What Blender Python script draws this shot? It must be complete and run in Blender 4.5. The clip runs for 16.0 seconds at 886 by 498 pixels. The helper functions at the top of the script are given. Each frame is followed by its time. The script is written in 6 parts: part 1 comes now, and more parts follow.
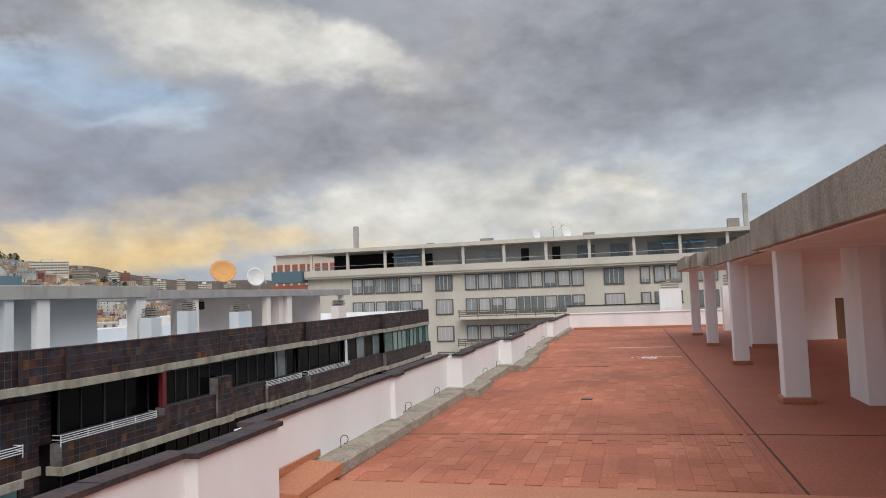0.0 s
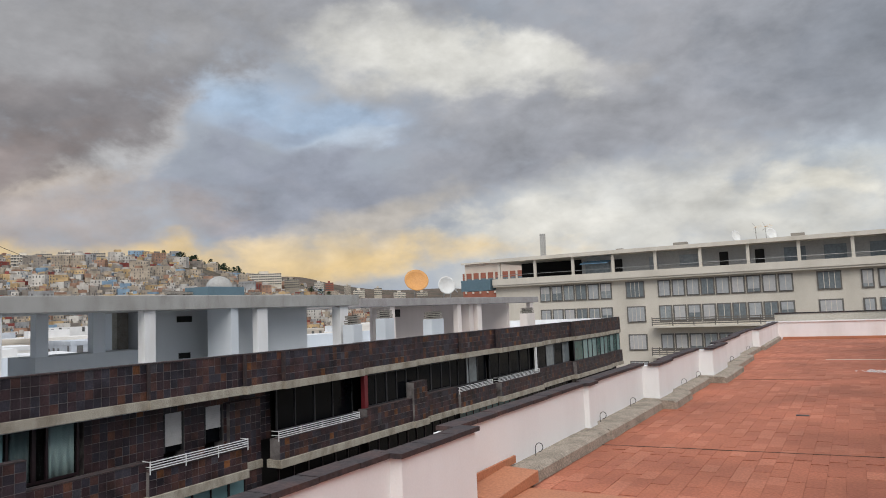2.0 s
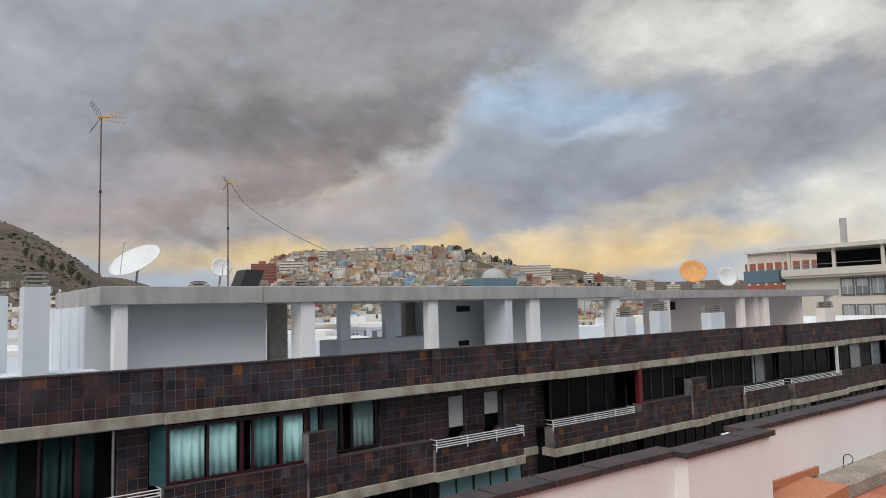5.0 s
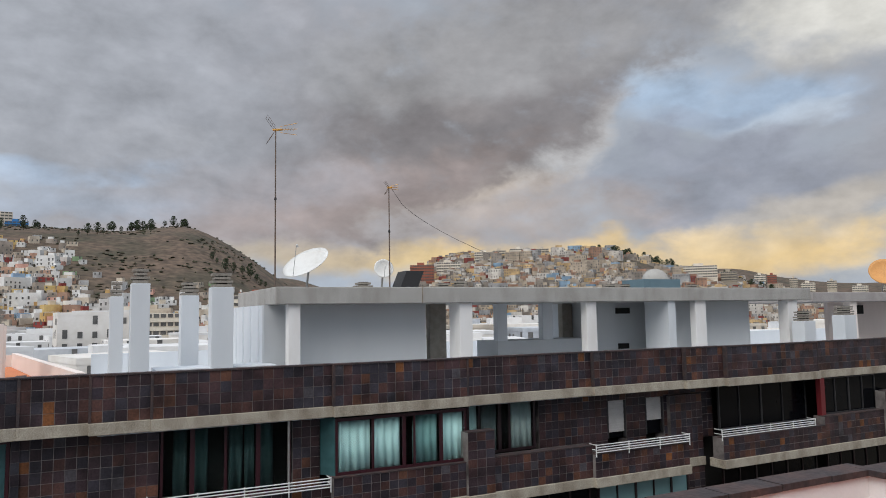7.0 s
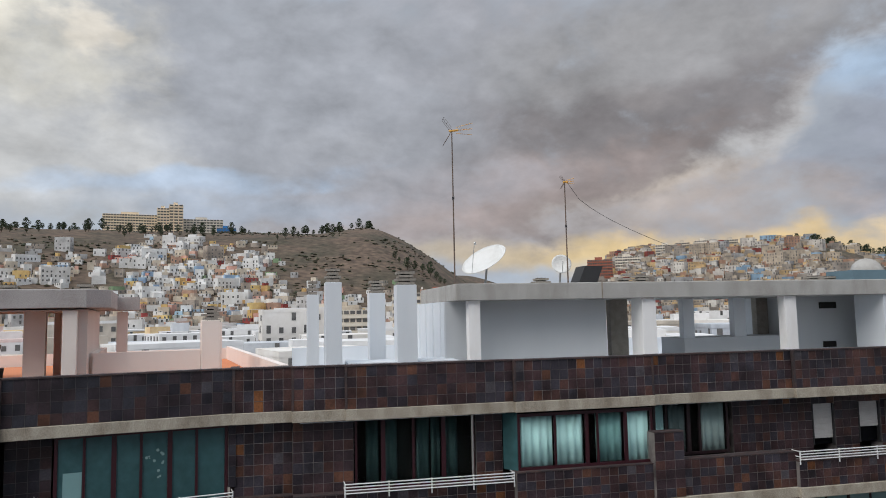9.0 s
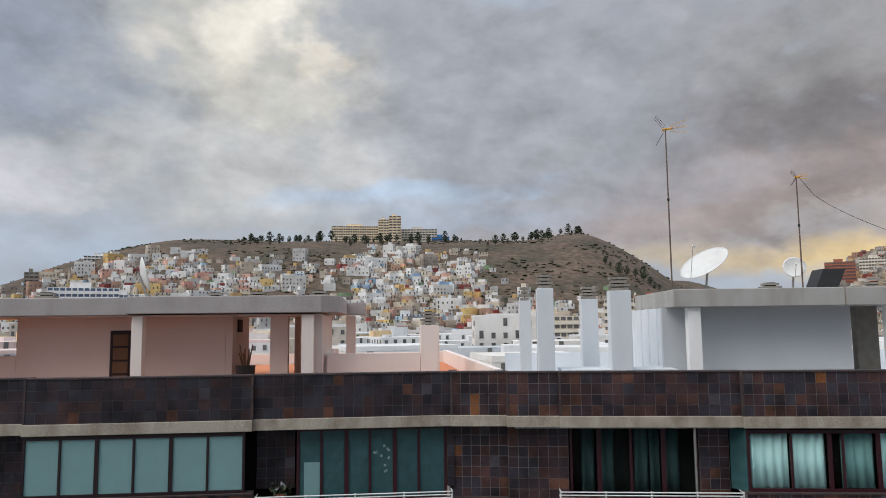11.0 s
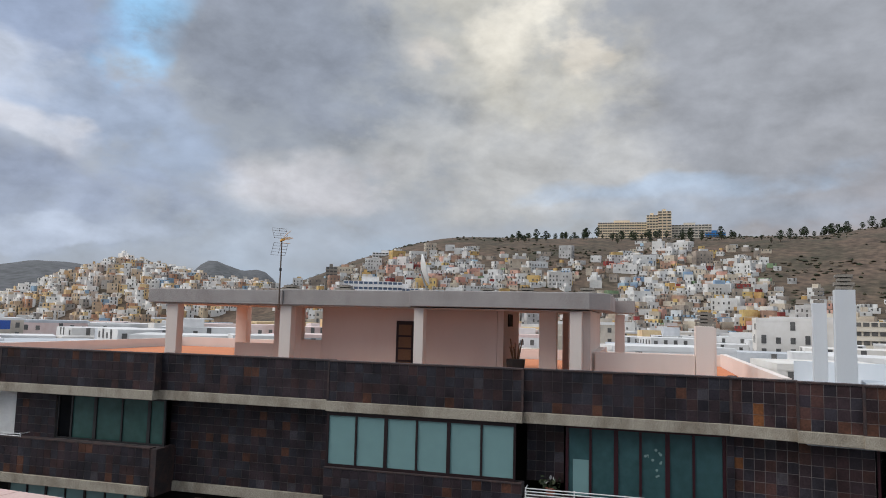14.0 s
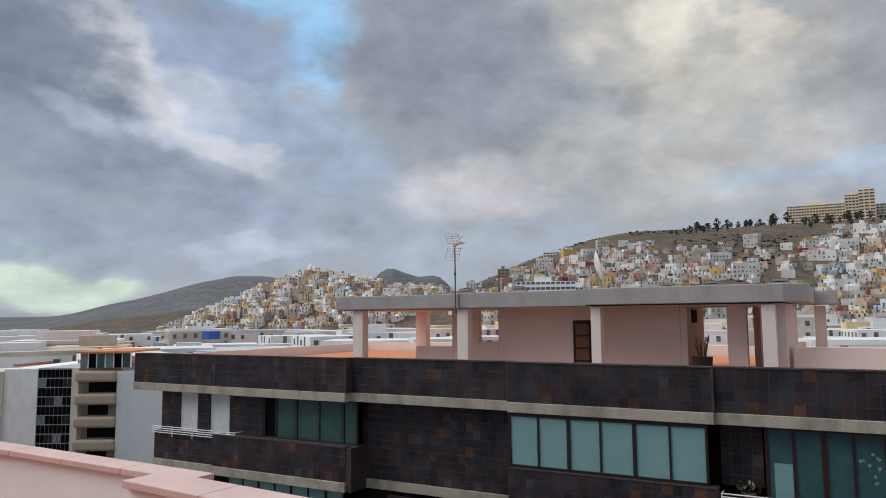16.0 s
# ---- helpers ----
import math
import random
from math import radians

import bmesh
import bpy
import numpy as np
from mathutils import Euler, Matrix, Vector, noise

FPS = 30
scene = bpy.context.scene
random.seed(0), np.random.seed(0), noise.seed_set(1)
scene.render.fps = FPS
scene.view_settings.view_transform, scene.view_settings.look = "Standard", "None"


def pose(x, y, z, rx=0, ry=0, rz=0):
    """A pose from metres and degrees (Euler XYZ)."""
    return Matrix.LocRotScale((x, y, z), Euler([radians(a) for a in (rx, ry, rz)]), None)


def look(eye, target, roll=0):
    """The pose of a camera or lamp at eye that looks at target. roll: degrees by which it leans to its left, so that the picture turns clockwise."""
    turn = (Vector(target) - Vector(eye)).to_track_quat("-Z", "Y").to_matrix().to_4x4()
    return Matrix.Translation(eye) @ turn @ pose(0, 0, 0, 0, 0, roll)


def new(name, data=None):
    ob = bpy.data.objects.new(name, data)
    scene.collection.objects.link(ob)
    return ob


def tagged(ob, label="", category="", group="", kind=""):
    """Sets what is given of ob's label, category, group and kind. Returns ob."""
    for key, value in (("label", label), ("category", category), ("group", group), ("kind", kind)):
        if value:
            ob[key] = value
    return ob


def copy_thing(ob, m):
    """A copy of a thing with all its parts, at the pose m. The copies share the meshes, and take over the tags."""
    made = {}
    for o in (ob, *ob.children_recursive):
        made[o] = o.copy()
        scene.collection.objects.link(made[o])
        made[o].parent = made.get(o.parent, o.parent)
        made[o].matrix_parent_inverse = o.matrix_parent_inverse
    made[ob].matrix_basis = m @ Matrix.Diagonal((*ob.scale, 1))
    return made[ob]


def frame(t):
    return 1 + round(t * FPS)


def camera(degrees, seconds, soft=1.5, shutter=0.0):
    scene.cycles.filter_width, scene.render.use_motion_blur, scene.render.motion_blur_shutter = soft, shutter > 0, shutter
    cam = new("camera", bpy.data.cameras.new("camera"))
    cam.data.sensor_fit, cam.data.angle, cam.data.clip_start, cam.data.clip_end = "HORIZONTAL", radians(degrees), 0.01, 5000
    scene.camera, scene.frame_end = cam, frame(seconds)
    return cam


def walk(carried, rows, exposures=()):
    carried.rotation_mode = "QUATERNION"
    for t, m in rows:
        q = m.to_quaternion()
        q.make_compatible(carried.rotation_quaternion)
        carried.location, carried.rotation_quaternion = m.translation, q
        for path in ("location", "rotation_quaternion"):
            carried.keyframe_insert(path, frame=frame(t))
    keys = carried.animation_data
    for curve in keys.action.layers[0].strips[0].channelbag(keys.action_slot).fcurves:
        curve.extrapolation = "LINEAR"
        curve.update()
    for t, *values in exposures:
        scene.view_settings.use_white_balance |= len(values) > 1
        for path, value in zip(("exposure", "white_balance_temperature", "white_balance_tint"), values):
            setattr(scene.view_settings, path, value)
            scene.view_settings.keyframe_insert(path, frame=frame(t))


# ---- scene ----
# camera: held at arm's length while turning on the spot
cam = camera(63.4, 16.0, soft=0.95)
EYE, ARM = 1.8, 0.16
ROWS = [
    (0.0, 14.77, 3.68, -2.17),
    (0.5, 19.10, 4.07, -2.27),
    (1.0, 22.96, 4.46, -2.32),
    (1.5, 26.40, 4.73, -2.34),
    (2.0, 29.60, 4.86, -2.35),
    (2.5, 32.87, 4.90, -2.34),
    (3.0, 36.25, 4.89, -2.19),
    (3.5, 39.75, 4.82, -2.02),
    (4.0, 43.41, 4.76, -1.88),
    (4.5, 47.19, 4.78, -1.78),
    (5.0, 50.91, 4.92, -1.56),
    (7.5, 66.38, 5.20, -1.00),
    (8.0, 69.71, 5.08, -1.08),
    (8.5, 73.34, 5.09, -1.14),
    (9.0, 77.33, 5.22, -1.16),
    (9.5, 81.39, 5.42, -1.12),
    (10.0, 85.60, 5.65, -1.06),
    (12.5, 105.14, 6.04, 0.74),
    (13.0, 108.27, 6.00, 1.24),
    (13.5, 111.61, 5.80, 1.50),
    (14.0, 115.11, 5.56, 1.42),
    (14.5, 118.57, 5.42, 1.08),
    (15.0, 121.95, 5.37, 0.45),
    (15.5, 125.37, 5.39, -0.14),
    (16.0, 128.71, 5.52, -0.48),
]


def eye_pose(yaw, pitch, roll):
    a = radians(yaw)
    return pose(-ARM * math.sin(a), ARM * math.cos(a), EYE, 0, 0, yaw) @ pose(0, 0, 0, 90 + pitch, 0, 0) @ pose(0, 0, 0, 0, 0, roll)


walk(cam, [(t, eye_pose(yaw, pitch, roll)) for t, yaw, pitch, roll in ROWS], [(0, -0.05), (5, -0.06), (10, -0.03), (12.5, -0.06), (14, -0.12), (16, -0.17)])

# ---- light ----
world = bpy.data.worlds.new("sky")
scene.world = world
world.use_nodes = True
wt = world.node_tree
wt.nodes.clear()


def wnode(kind, **ins):
    n = wt.nodes.new(kind)
    for key, value in ins.items():
        n.inputs[int(key[1:])].default_value = value
    return n


def wmath(op, a, b=None, c=None, clamp=False):
    n = wt.nodes.new("ShaderNodeMath")
    n.operation, n.use_clamp = op, clamp
    for i, v in enumerate((a, b, c)):
        if v is None:
            continue
        if isinstance(v, (int, float)):
            n.inputs[i].default_value = v
        else:
            wt.links.new(v, n.inputs[i])
    return n.outputs[0]


def wmix(fac, a, b):
    n = wt.nodes.new("ShaderNodeMix")
    n.data_type = "RGBA"
    for sock, v in ((n.inputs[0], fac), (n.inputs[6], a), (n.inputs[7], b)):
        if isinstance(v, (int, float)):
            sock.default_value = v
        elif isinstance(v, tuple):
            sock.default_value = (*v, 1)
        else:
            wt.links.new(v, sock)
    return n.outputs[2]


geo = wt.nodes.new("ShaderNodeTexCoord")
sep = wt.nodes.new("ShaderNodeSeparateXYZ")
wt.links.new(geo.outputs["Generated"], sep.inputs[0])
up = wmath("MAXIMUM", sep.outputs[2], 0.0)
# ---- clouds ----
flat = wt.nodes.new("ShaderNodeVectorMath")
flat.operation = "MULTIPLY"
flat.inputs[1].default_value = (1.0, 1.0, 1.7)
wt.links.new(geo.outputs["Generated"], flat.inputs[0])


def wnoise(scale, detail, rough, dist, off):
    m = wt.nodes.new("ShaderNodeMapping")
    m.inputs["Location"].default_value = off
    wt.links.new(flat.outputs[0], m.inputs[0])
    n = wt.nodes.new("ShaderNodeTexNoise")
    n.inputs["Scale"].default_value, n.inputs["Detail"].default_value = scale, detail
    n.inputs["Roughness"].default_value, n.inputs["Distortion"].default_value = rough, dist
    wt.links.new(m.outputs[0], n.inputs["Vector"])
    return n.outputs["Fac"]


big = wnoise(3.4, 3, 0.5, 0.2, (2.3, 1.1, 0))
mid = wnoise(8.0, 7, 0.58, 0.25, (7.1, 4.2, 0))
fine = wnoise(22.0, 6, 0.55, 0.1, (1.7, 9.3, 0))
ragged = wnoise(13.0, 7, 0.58, 0.15, (4.4, 2.9, 1.0))
drift = wnoise(6.5, 4, 0.5, 0.0, (9.4, 3.3, 2.0))
lift = wnoise(7.5, 4, 0.5, 0.0, (1.2, 8.1, 5.0))
# azimuth and elevation in degrees, bent a little so that no outline is a true oval
azimuth = wmath("MULTIPLY", wmath("ARCTAN2", wmath("MULTIPLY", sep.outputs[0], -1.0), sep.outputs[1]), 57.2958)
elevation = wmath("MULTIPLY", wmath("ARCSINE", sep.outputs[2]), 57.2958)
bent = wt.nodes.new("ShaderNodeCombineXYZ")
wt.links.new(wmath("ADD", azimuth, wmath("MULTIPLY_ADD", drift, 11.0, -5.5)), bent.inputs[0])
wt.links.new(wmath("ADD", elevation, wmath("MULTIPLY_ADD", lift, 5.0, -2.5)), bent.inputs[1])
bent.inputs[2].default_value = 1.0
tear = wmath("MULTIPLY_ADD", ragged, 3.4, -1.75)


def cloud(under, az, el, wide, tall, tilt, colour, cover, edge):
    """Lays one bank of cloud, or one break between banks, over the sky."""
    c, s = math.cos(radians(tilt)), math.sin(radians(tilt))
    q = None
    for way in ((-c / wide, s / wide, (az * c - el * s) / wide), (s / tall, c / tall, -(az * s + el * c) / tall)):
        d = wt.nodes.new("ShaderNodeVectorMath")
        d.operation = "DOT_PRODUCT"
        wt.links.new(bent.outputs[0], d.inputs[0])
        d.inputs[1].default_value = way
        q = wmath("MULTIPLY", d.outputs["Value"], d.outputs["Value"]) if q is None else wmath("MULTIPLY_ADD", d.outputs["Value"], d.outputs["Value"], q)
    r = wt.nodes.new("ShaderNodeMapRange")
    r.interpolation_type = "SMOOTHSTEP"
    wt.links.new(wmath("ADD", q, tear), r.inputs[0])
    for i, v in enumerate((1.0 + 1.0 * edge, 1.0 - 1.15 * edge, 0.0, cover)):
        r.inputs[i + 1].default_value = v
    return wmix(r.outputs[0], under, colour)


nish = wt.nodes.new("ShaderNodeTexSky")
nish.sky_type, nish.sun_disc = "NISHITA", False
nish.sun_elevation, nish.sun_rotation = radians(12), radians(-50)
clear = wt.nodes.new("ShaderNodeVectorMath")
clear.operation = "MULTIPLY_ADD"
wt.links.new(nish.outputs[0], clear.inputs[0])
clear.inputs[1].default_value = (0.006, 0.006, 0.006)
clear.inputs[2].default_value = (0.27, 0.47, 0.70)
density = wmath("ADD", wmath("ADD", wmath("MULTIPLY", big, 0.35), wmath("MULTIPLY", mid, 0.50)), wmath("MULTIPLY_ADD", fine, 0.13, 0.065))
ramp = wt.nodes.new("ShaderNodeValToRGB")
wt.links.new(density, ramp.inputs[0])
cr = ramp.color_ramp
cr.elements[0].position, cr.elements[0].color = 0.24, (0.93, 0.93, 0.91, 1)
cr.elements[1].position, cr.elements[1].color = 0.98, (0.185, 0.185, 0.205, 1)
for p, c in ((0.36, (0.74, 0.75, 0.77)), (0.48, (0.495, 0.545, 0.62)), (0.60, (0.337, 0.374, 0.43)), (0.76, (0.255, 0.265, 0.305))):
    e = cr.elements.new(p)
    e.color = (*c, 1)
sky = wmix(wmath("MULTIPLY_ADD", big, -3.0, 1.25, clamp=True), ramp.outputs[0], clear.outputs[0])
# street end clouds: azimuth, elevation, half width, half height, tilt, colour, cover, edge
STREET_END_CLOUDS = (
    (8.7, 17.6, 19.0, 6.8, -2, (0.371, 0.376, 0.405), 0.9, 1),
    (-8.6, 17.6, 16.2, 6.3, 3, (0.251, 0.274, 0.317), 0.9, 1),
    (-7.3, 9.8, 12.2, 2.3, 4, (0.501, 0.55, 0.609), 0.85, 1),
    (-6.3, 7.0, 14.9, 2.7, -2, (0.513, 0.596, 0.671), 0.85, 1.4),
    (25.3, 12.8, 16.2, 2.7, -10, (0.333, 0.354, 0.405), 0.85, 1),
    (11.6, 5.6, 19.0, 3.2, 4, (0.708, 0.686, 0.622), 0.85, 1.2),
    (32.7, 20.3, 10.4, 3.8, -14, (0.686, 0.671, 0.629), 0.9, 0.8),
    (21.0, 17.9, 7.7, 2.3, -12, (0.576, 0.563, 0.556), 0.8, 0.8),
)
# more street end clouds: azimuth, elevation, half width, half height, tilt, colour, cover, edge
MORE_STREET_END_CLOUDS = (
    (3.1, 8.1, 4.5, 1.0, -7, (0.888, 0.855, 0.752), 0.7, 0.8),
    (21.0, 6.7, 5.0, 1.4, -2, (0.823, 0.775, 0.664), 0.6, 0.8),
)
# street clouds: azimuth, elevation, half width, half height, tilt, colour, cover, edge
STREET_CLOUDS = (
    (21.7, 15.1, 14.9, 3.2, -12, (0.348, 0.358, 0.39), 0.85, 0.9),
    (31.6, 9.4, 14.9, 2.5, 12, (0.338, 0.349, 0.388), 0.85, 0.9),
    (15.4, 7.7, 10.4, 3.2, 8, (0.69, 0.69, 0.661), 0.7, 1.2),
    (46.7, 22.8, 19.0, 3.2, 3, (0.283, 0.293, 0.328), 0.9, 1),
    (29.3, 19.8, 10.4, 2.9, -8, (0.712, 0.705, 0.661), 0.85, 0.8),
    (40.5, 15.4, 8.6, 1.9, -7, (0.413, 0.549, 0.732), 0.75, 1),
    (36.9, 13.4, 3.6, 0.8, 3, (0.599, 0.675, 0.765), 0.55, 1),
    (41.4, 14.5, 3.2, 0.6, -2, (0.333, 0.377, 0.467), 0.6, 1),
)
# more street clouds: azimuth, elevation, half width, half height, tilt, colour, cover, edge
MORE_STREET_CLOUDS = (
    (42.5, 10.1, 10.4, 3.4, -7, (0.312, 0.338, 0.406), 0.9, 0.8),
    (55.3, 11.3, 8.6, 1.6, 36, (0.559, 0.553, 0.553), 0.85, 0.8),
)
# glow: azimuth, elevation, half width, half height, tilt, colour, cover, edge
GLOW = (
    (66.4, 7.5, 19.0, 2.7, 3, (0.43, 0.369, 0.342), 0.8, 1.2),
    (46.3, 4.5, 19.4, 1.4, 1, (0.886, 0.64, 0.294), 0.85, 1.3),
    (35.8, 7.0, 8.6, 1.4, 13, (0.683, 0.599, 0.467), 0.5, 1.2),
    (69.6, 4.4, 10.8, 1.3, -2, (0.853, 0.64, 0.312), 0.8, 1.3),
    (63.4, 9.2, 8.1, 1.2, 10, (0.576, 0.484, 0.396), 0.6, 1),
)
# dark mass: azimuth, elevation, half width, half height, tilt, colour, cover, edge
DARK_MASS = (
    (77.7, 15.1, 14.9, 10.4, 8, (0.361, 0.361, 0.393), 0.9, 1.2),
    (61.7, 15.7, 16.2, 6.1, 20, (0.237, 0.224, 0.233), 0.95, 0.65),
    (64.8, 10.4, 9.0, 2.3, 18, (0.274, 0.237, 0.233), 0.9, 0.8),
    (78.7, 9.1, 14.9, 2.7, 6, (0.418, 0.358, 0.353), 0.85, 1.2),
    (60.8, 16.3, 2.7, 1.4, -2, (0.37, 0.347, 0.353), 0.5, 1),
)
# hill clouds: azimuth, elevation, half width, half height, tilt, colour, cover, edge
HILL_CLOUDS = (
    (58.3, 20.9, 16.2, 3.6, 7, (0.355, 0.36, 0.376), 0.8, 1),
    (95.0, 16.8, 14.9, 7.7, -6, (0.38, 0.392, 0.423), 0.9, 1.2),
    (108.9, 11.4, 10.4, 4.5, -1, (0.469, 0.482, 0.494), 0.85, 1.2),
    (93.2, 8.9, 12.2, 1.5, -1, (0.439, 0.527, 0.661), 0.8, 1),
    (97.1, 10.2, 5.0, 0.5, 3, (0.526, 0.551, 0.598), 0.7, 0.8),
    (85.5, 13.5, 3.4, 1.3, -1, (0.445, 0.445, 0.463), 0.7, 0.9),
    (78.3, 10.3, 9.9, 1.8, -1, (0.386, 0.374, 0.404), 0.8, 1),
)
# cream break: azimuth, elevation, half width, half height, tilt, colour, cover, edge
CREAM_BREAK = (
    (91.2, 16.9, 16.2, 8.6, 2, (0.378, 0.402, 0.452), 0.85, 1.2),
    (112.0, 14.8, 12.6, 5.4, -14, (0.602, 0.609, 0.609), 0.8, 1.3),
    (111.3, 21.9, 10.4, 5.0, -18, (0.671, 0.656, 0.592), 0.8, 1.2),
    (109.0, 23.0, 2.5, 3.2, -28, (0.951, 0.906, 0.804), 0.7, 1),
    (116.4, 20.7, 2.7, 0.9, -8, (0.829, 0.771, 0.708), 0.6, 1),
    (104.3, 20.9, 1.8, 1.8, -38, (0.829, 0.771, 0.678), 0.7, 0.7),
    (126.7, 19.0, 10.4, 5.9, -8, (0.322, 0.361, 0.42), 0.9, 0.9),
    (127.1, 10.2, 6.8, 2.3, 6, (0.649, 0.649, 0.656), 0.8, 0.9),
)
# more cream break: azimuth, elevation, half width, half height, tilt, colour, cover, edge
MORE_CREAM_BREAK = (
    (134.6, 6.5, 14.9, 2.3, 2, (0.453, 0.518, 0.617), 0.8, 1.2),
    (97.1, 10.4, 9.9, 1.0, 4, (0.447, 0.566, 0.734), 0.7, 1),
)
# blue break: azimuth, elevation, half width, half height, tilt, colour, cover, edge
BLUE_BREAK = (
    (148.7, 15.1, 10.8, 5.4, -0, (0.589, 0.658, 0.801), 0.9, 1),
    (138.8, 13.5, 6.8, 3.2, -20, (0.38, 0.471, 0.635), 0.8, 0.9),
    (138.7, 21.4, 2.8, 4.5, -14, (0.357, 0.707, 1.093), 0.85, 0.9),
    (143.8, 23.5, 4.1, 1.2, -0, (0.361, 0.669, 0.984), 0.8, 0.9),
    (145.9, 20.8, 6.3, 2.5, -8, (0.325, 0.403, 0.567), 0.9, 0.8),
    (128.8, 20.6, 8.6, 6.8, -10, (0.312, 0.351, 0.43), 0.9, 0.8),
    (154.8, 20.2, 7.2, 1.9, -42, (0.755, 0.78, 0.83), 0.9, 0.8),
    (159.5, 18.5, 6.3, 5.4, -35, (0.238, 0.281, 0.381), 0.95, 0.8),
)
# more blue break: azimuth, elevation, half width, half height, tilt, colour, cover, edge
MORE_BLUE_BREAK = (
    (156.0, 11.8, 13.1, 2.3, -9, (0.291, 0.34, 0.45), 0.9, 0.8),
    (144.9, 12.6, 3.6, 1.4, -20, (0.692, 0.715, 0.788), 0.8, 0.8),
    (156.8, 14.8, 4.1, 1.0, -25, (0.504, 0.582, 0.732), 0.6, 0.8),
)
# west horizon: azimuth, elevation, half width, half height, tilt, colour, cover, edge
WEST_HORIZON = (
    (152.4, 6.9, 17.2, 2.7, 3, (0.38, 0.446, 0.589), 0.85, 1.1),
    (143.1, 5.5, 5.9, 0.7, 3, (0.534, 0.61, 0.747), 0.7, 0.9),
    (125.7, 10.3, 6.3, 1.9, 5, (0.61, 0.617, 0.676), 0.7, 0.9),
    (158.4, 2.4, 7.7, 1.5, -3, (0.771, 0.901, 0.788), 0.95, 1),
    (157.1, 3.9, 7.2, 0.7, -5, (0.38, 0.458, 0.575), 0.8, 1),
)
for bank in (STREET_END_CLOUDS, MORE_STREET_END_CLOUDS, STREET_CLOUDS, MORE_STREET_CLOUDS, GLOW, DARK_MASS, HILL_CLOUDS, CREAM_BREAK, MORE_CREAM_BREAK, BLUE_BREAK, MORE_BLUE_BREAK, WEST_HORIZON):
    for row in bank:
        sky = cloud(sky, *row)
# billows within the banks
tone = wt.nodes.new("ShaderNodeVectorMath")
tone.operation = "SCALE"
wt.links.new(sky, tone.inputs[0])
wt.links.new(wmath("ADD", wmath("MULTIPLY_ADD", mid, 0.95, 0.29), wmath("MULTIPLY", fine, 0.50)), tone.inputs["Scale"])
sky = tone.outputs[0]
# brighter overhead, above the view
high = wmath("MULTIPLY", wmath("SMOOTH_MIN", wmath("MULTIPLY_ADD", up, 2.2, -1.1, clamp=True), 1.0, 0.1), 1.0)
boost = wmath("MULTIPLY_ADD", high, 1.3, 1.0)
bg = wt.nodes.new("ShaderNodeBackground")
wt.links.new(sky, bg.inputs[0])
wt.links.new(boost, bg.inputs[1])
wo = wt.nodes.new("ShaderNodeOutputWorld")
wt.links.new(bg.outputs[0], wo.inputs[0])

sun = new("sun", bpy.data.lights.new("sun", "SUN"))
sun.data.energy, sun.data.angle, sun.data.color = 2.25, radians(50), (1.0, 0.955, 0.90)
sun.matrix_world = look((20, -27, 38), (0, 0, 0))


# ---- materials ----
def mat(name, base, rough=0.8, second=None, scale=3.0, amount=0.5, fine=40.0, grain=0.15, bump=0.15, metal=0.0, streak=1.0, spec=0.4):
    """A surface with large patches of a second colour, fine grain and relief. Sizes by world metres."""
    m = bpy.data.materials.new(name)
    m.use_nodes = True
    nt = m.node_tree
    b = nt.nodes["Principled BSDF"]
    b.inputs["Roughness"].default_value, b.inputs["Metallic"].default_value = rough, metal
    b.inputs["Specular IOR Level"].default_value = spec
    g = nt.nodes.new("ShaderNodeNewGeometry")
    mp = nt.nodes.new("ShaderNodeMapping")
    mp.inputs["Scale"].default_value = (1, 1, streak)
    nt.links.new(g.outputs["Position"], mp.inputs[0])
    n1 = nt.nodes.new("ShaderNodeTexNoise")
    n1.inputs["Scale"].default_value, n1.inputs["Detail"].default_value, n1.inputs["Roughness"].default_value = scale, 5, 0.6
    nt.links.new(mp.outputs[0], n1.inputs["Vector"])
    n2 = nt.nodes.new("ShaderNodeTexNoise")
    n2.inputs["Scale"].default_value, n2.inputs["Detail"].default_value = fine, 4
    nt.links.new(g.outputs["Position"], n2.inputs["Vector"])
    second = second or tuple(c * 0.75 for c in base)
    r = nt.nodes.new("ShaderNodeMapRange")
    r.inputs[1].default_value, r.inputs[2].default_value, r.inputs[4].default_value = 0.42, 0.68, amount
    nt.links.new(n1.outputs["Fac"], r.inputs[0])
    mx = nt.nodes.new("ShaderNodeMix")
    mx.data_type = "RGBA"
    mx.inputs[6].default_value, mx.inputs[7].default_value = (*base, 1), (*second, 1)
    nt.links.new(r.outputs[0], mx.inputs[0])
    v = nt.nodes.new("ShaderNodeMix")
    v.data_type, v.blend_type = "RGBA", "OVERLAY"
    v.inputs[0].default_value = grain
    nt.links.new(mx.outputs[2], v.inputs[6])
    r2 = nt.nodes.new("ShaderNodeMapRange")
    r2.inputs[1].default_value, r2.inputs[2].default_value = 0.30, 0.70
    nt.links.new(n2.outputs["Fac"], r2.inputs[0])
    nt.links.new(r2.outputs[0], v.inputs[7])
    nt.links.new(v.outputs[2], b.inputs["Base Color"])
    bp = nt.nodes.new("ShaderNodeBump")
    bp.inputs["Strength"].default_value, bp.inputs["Distance"].default_value = bump, 0.01
    nt.links.new(n2.outputs["Fac"], bp.inputs["Height"])
    nt.links.new(bp.outputs[0], b.inputs["Normal"])
    return m


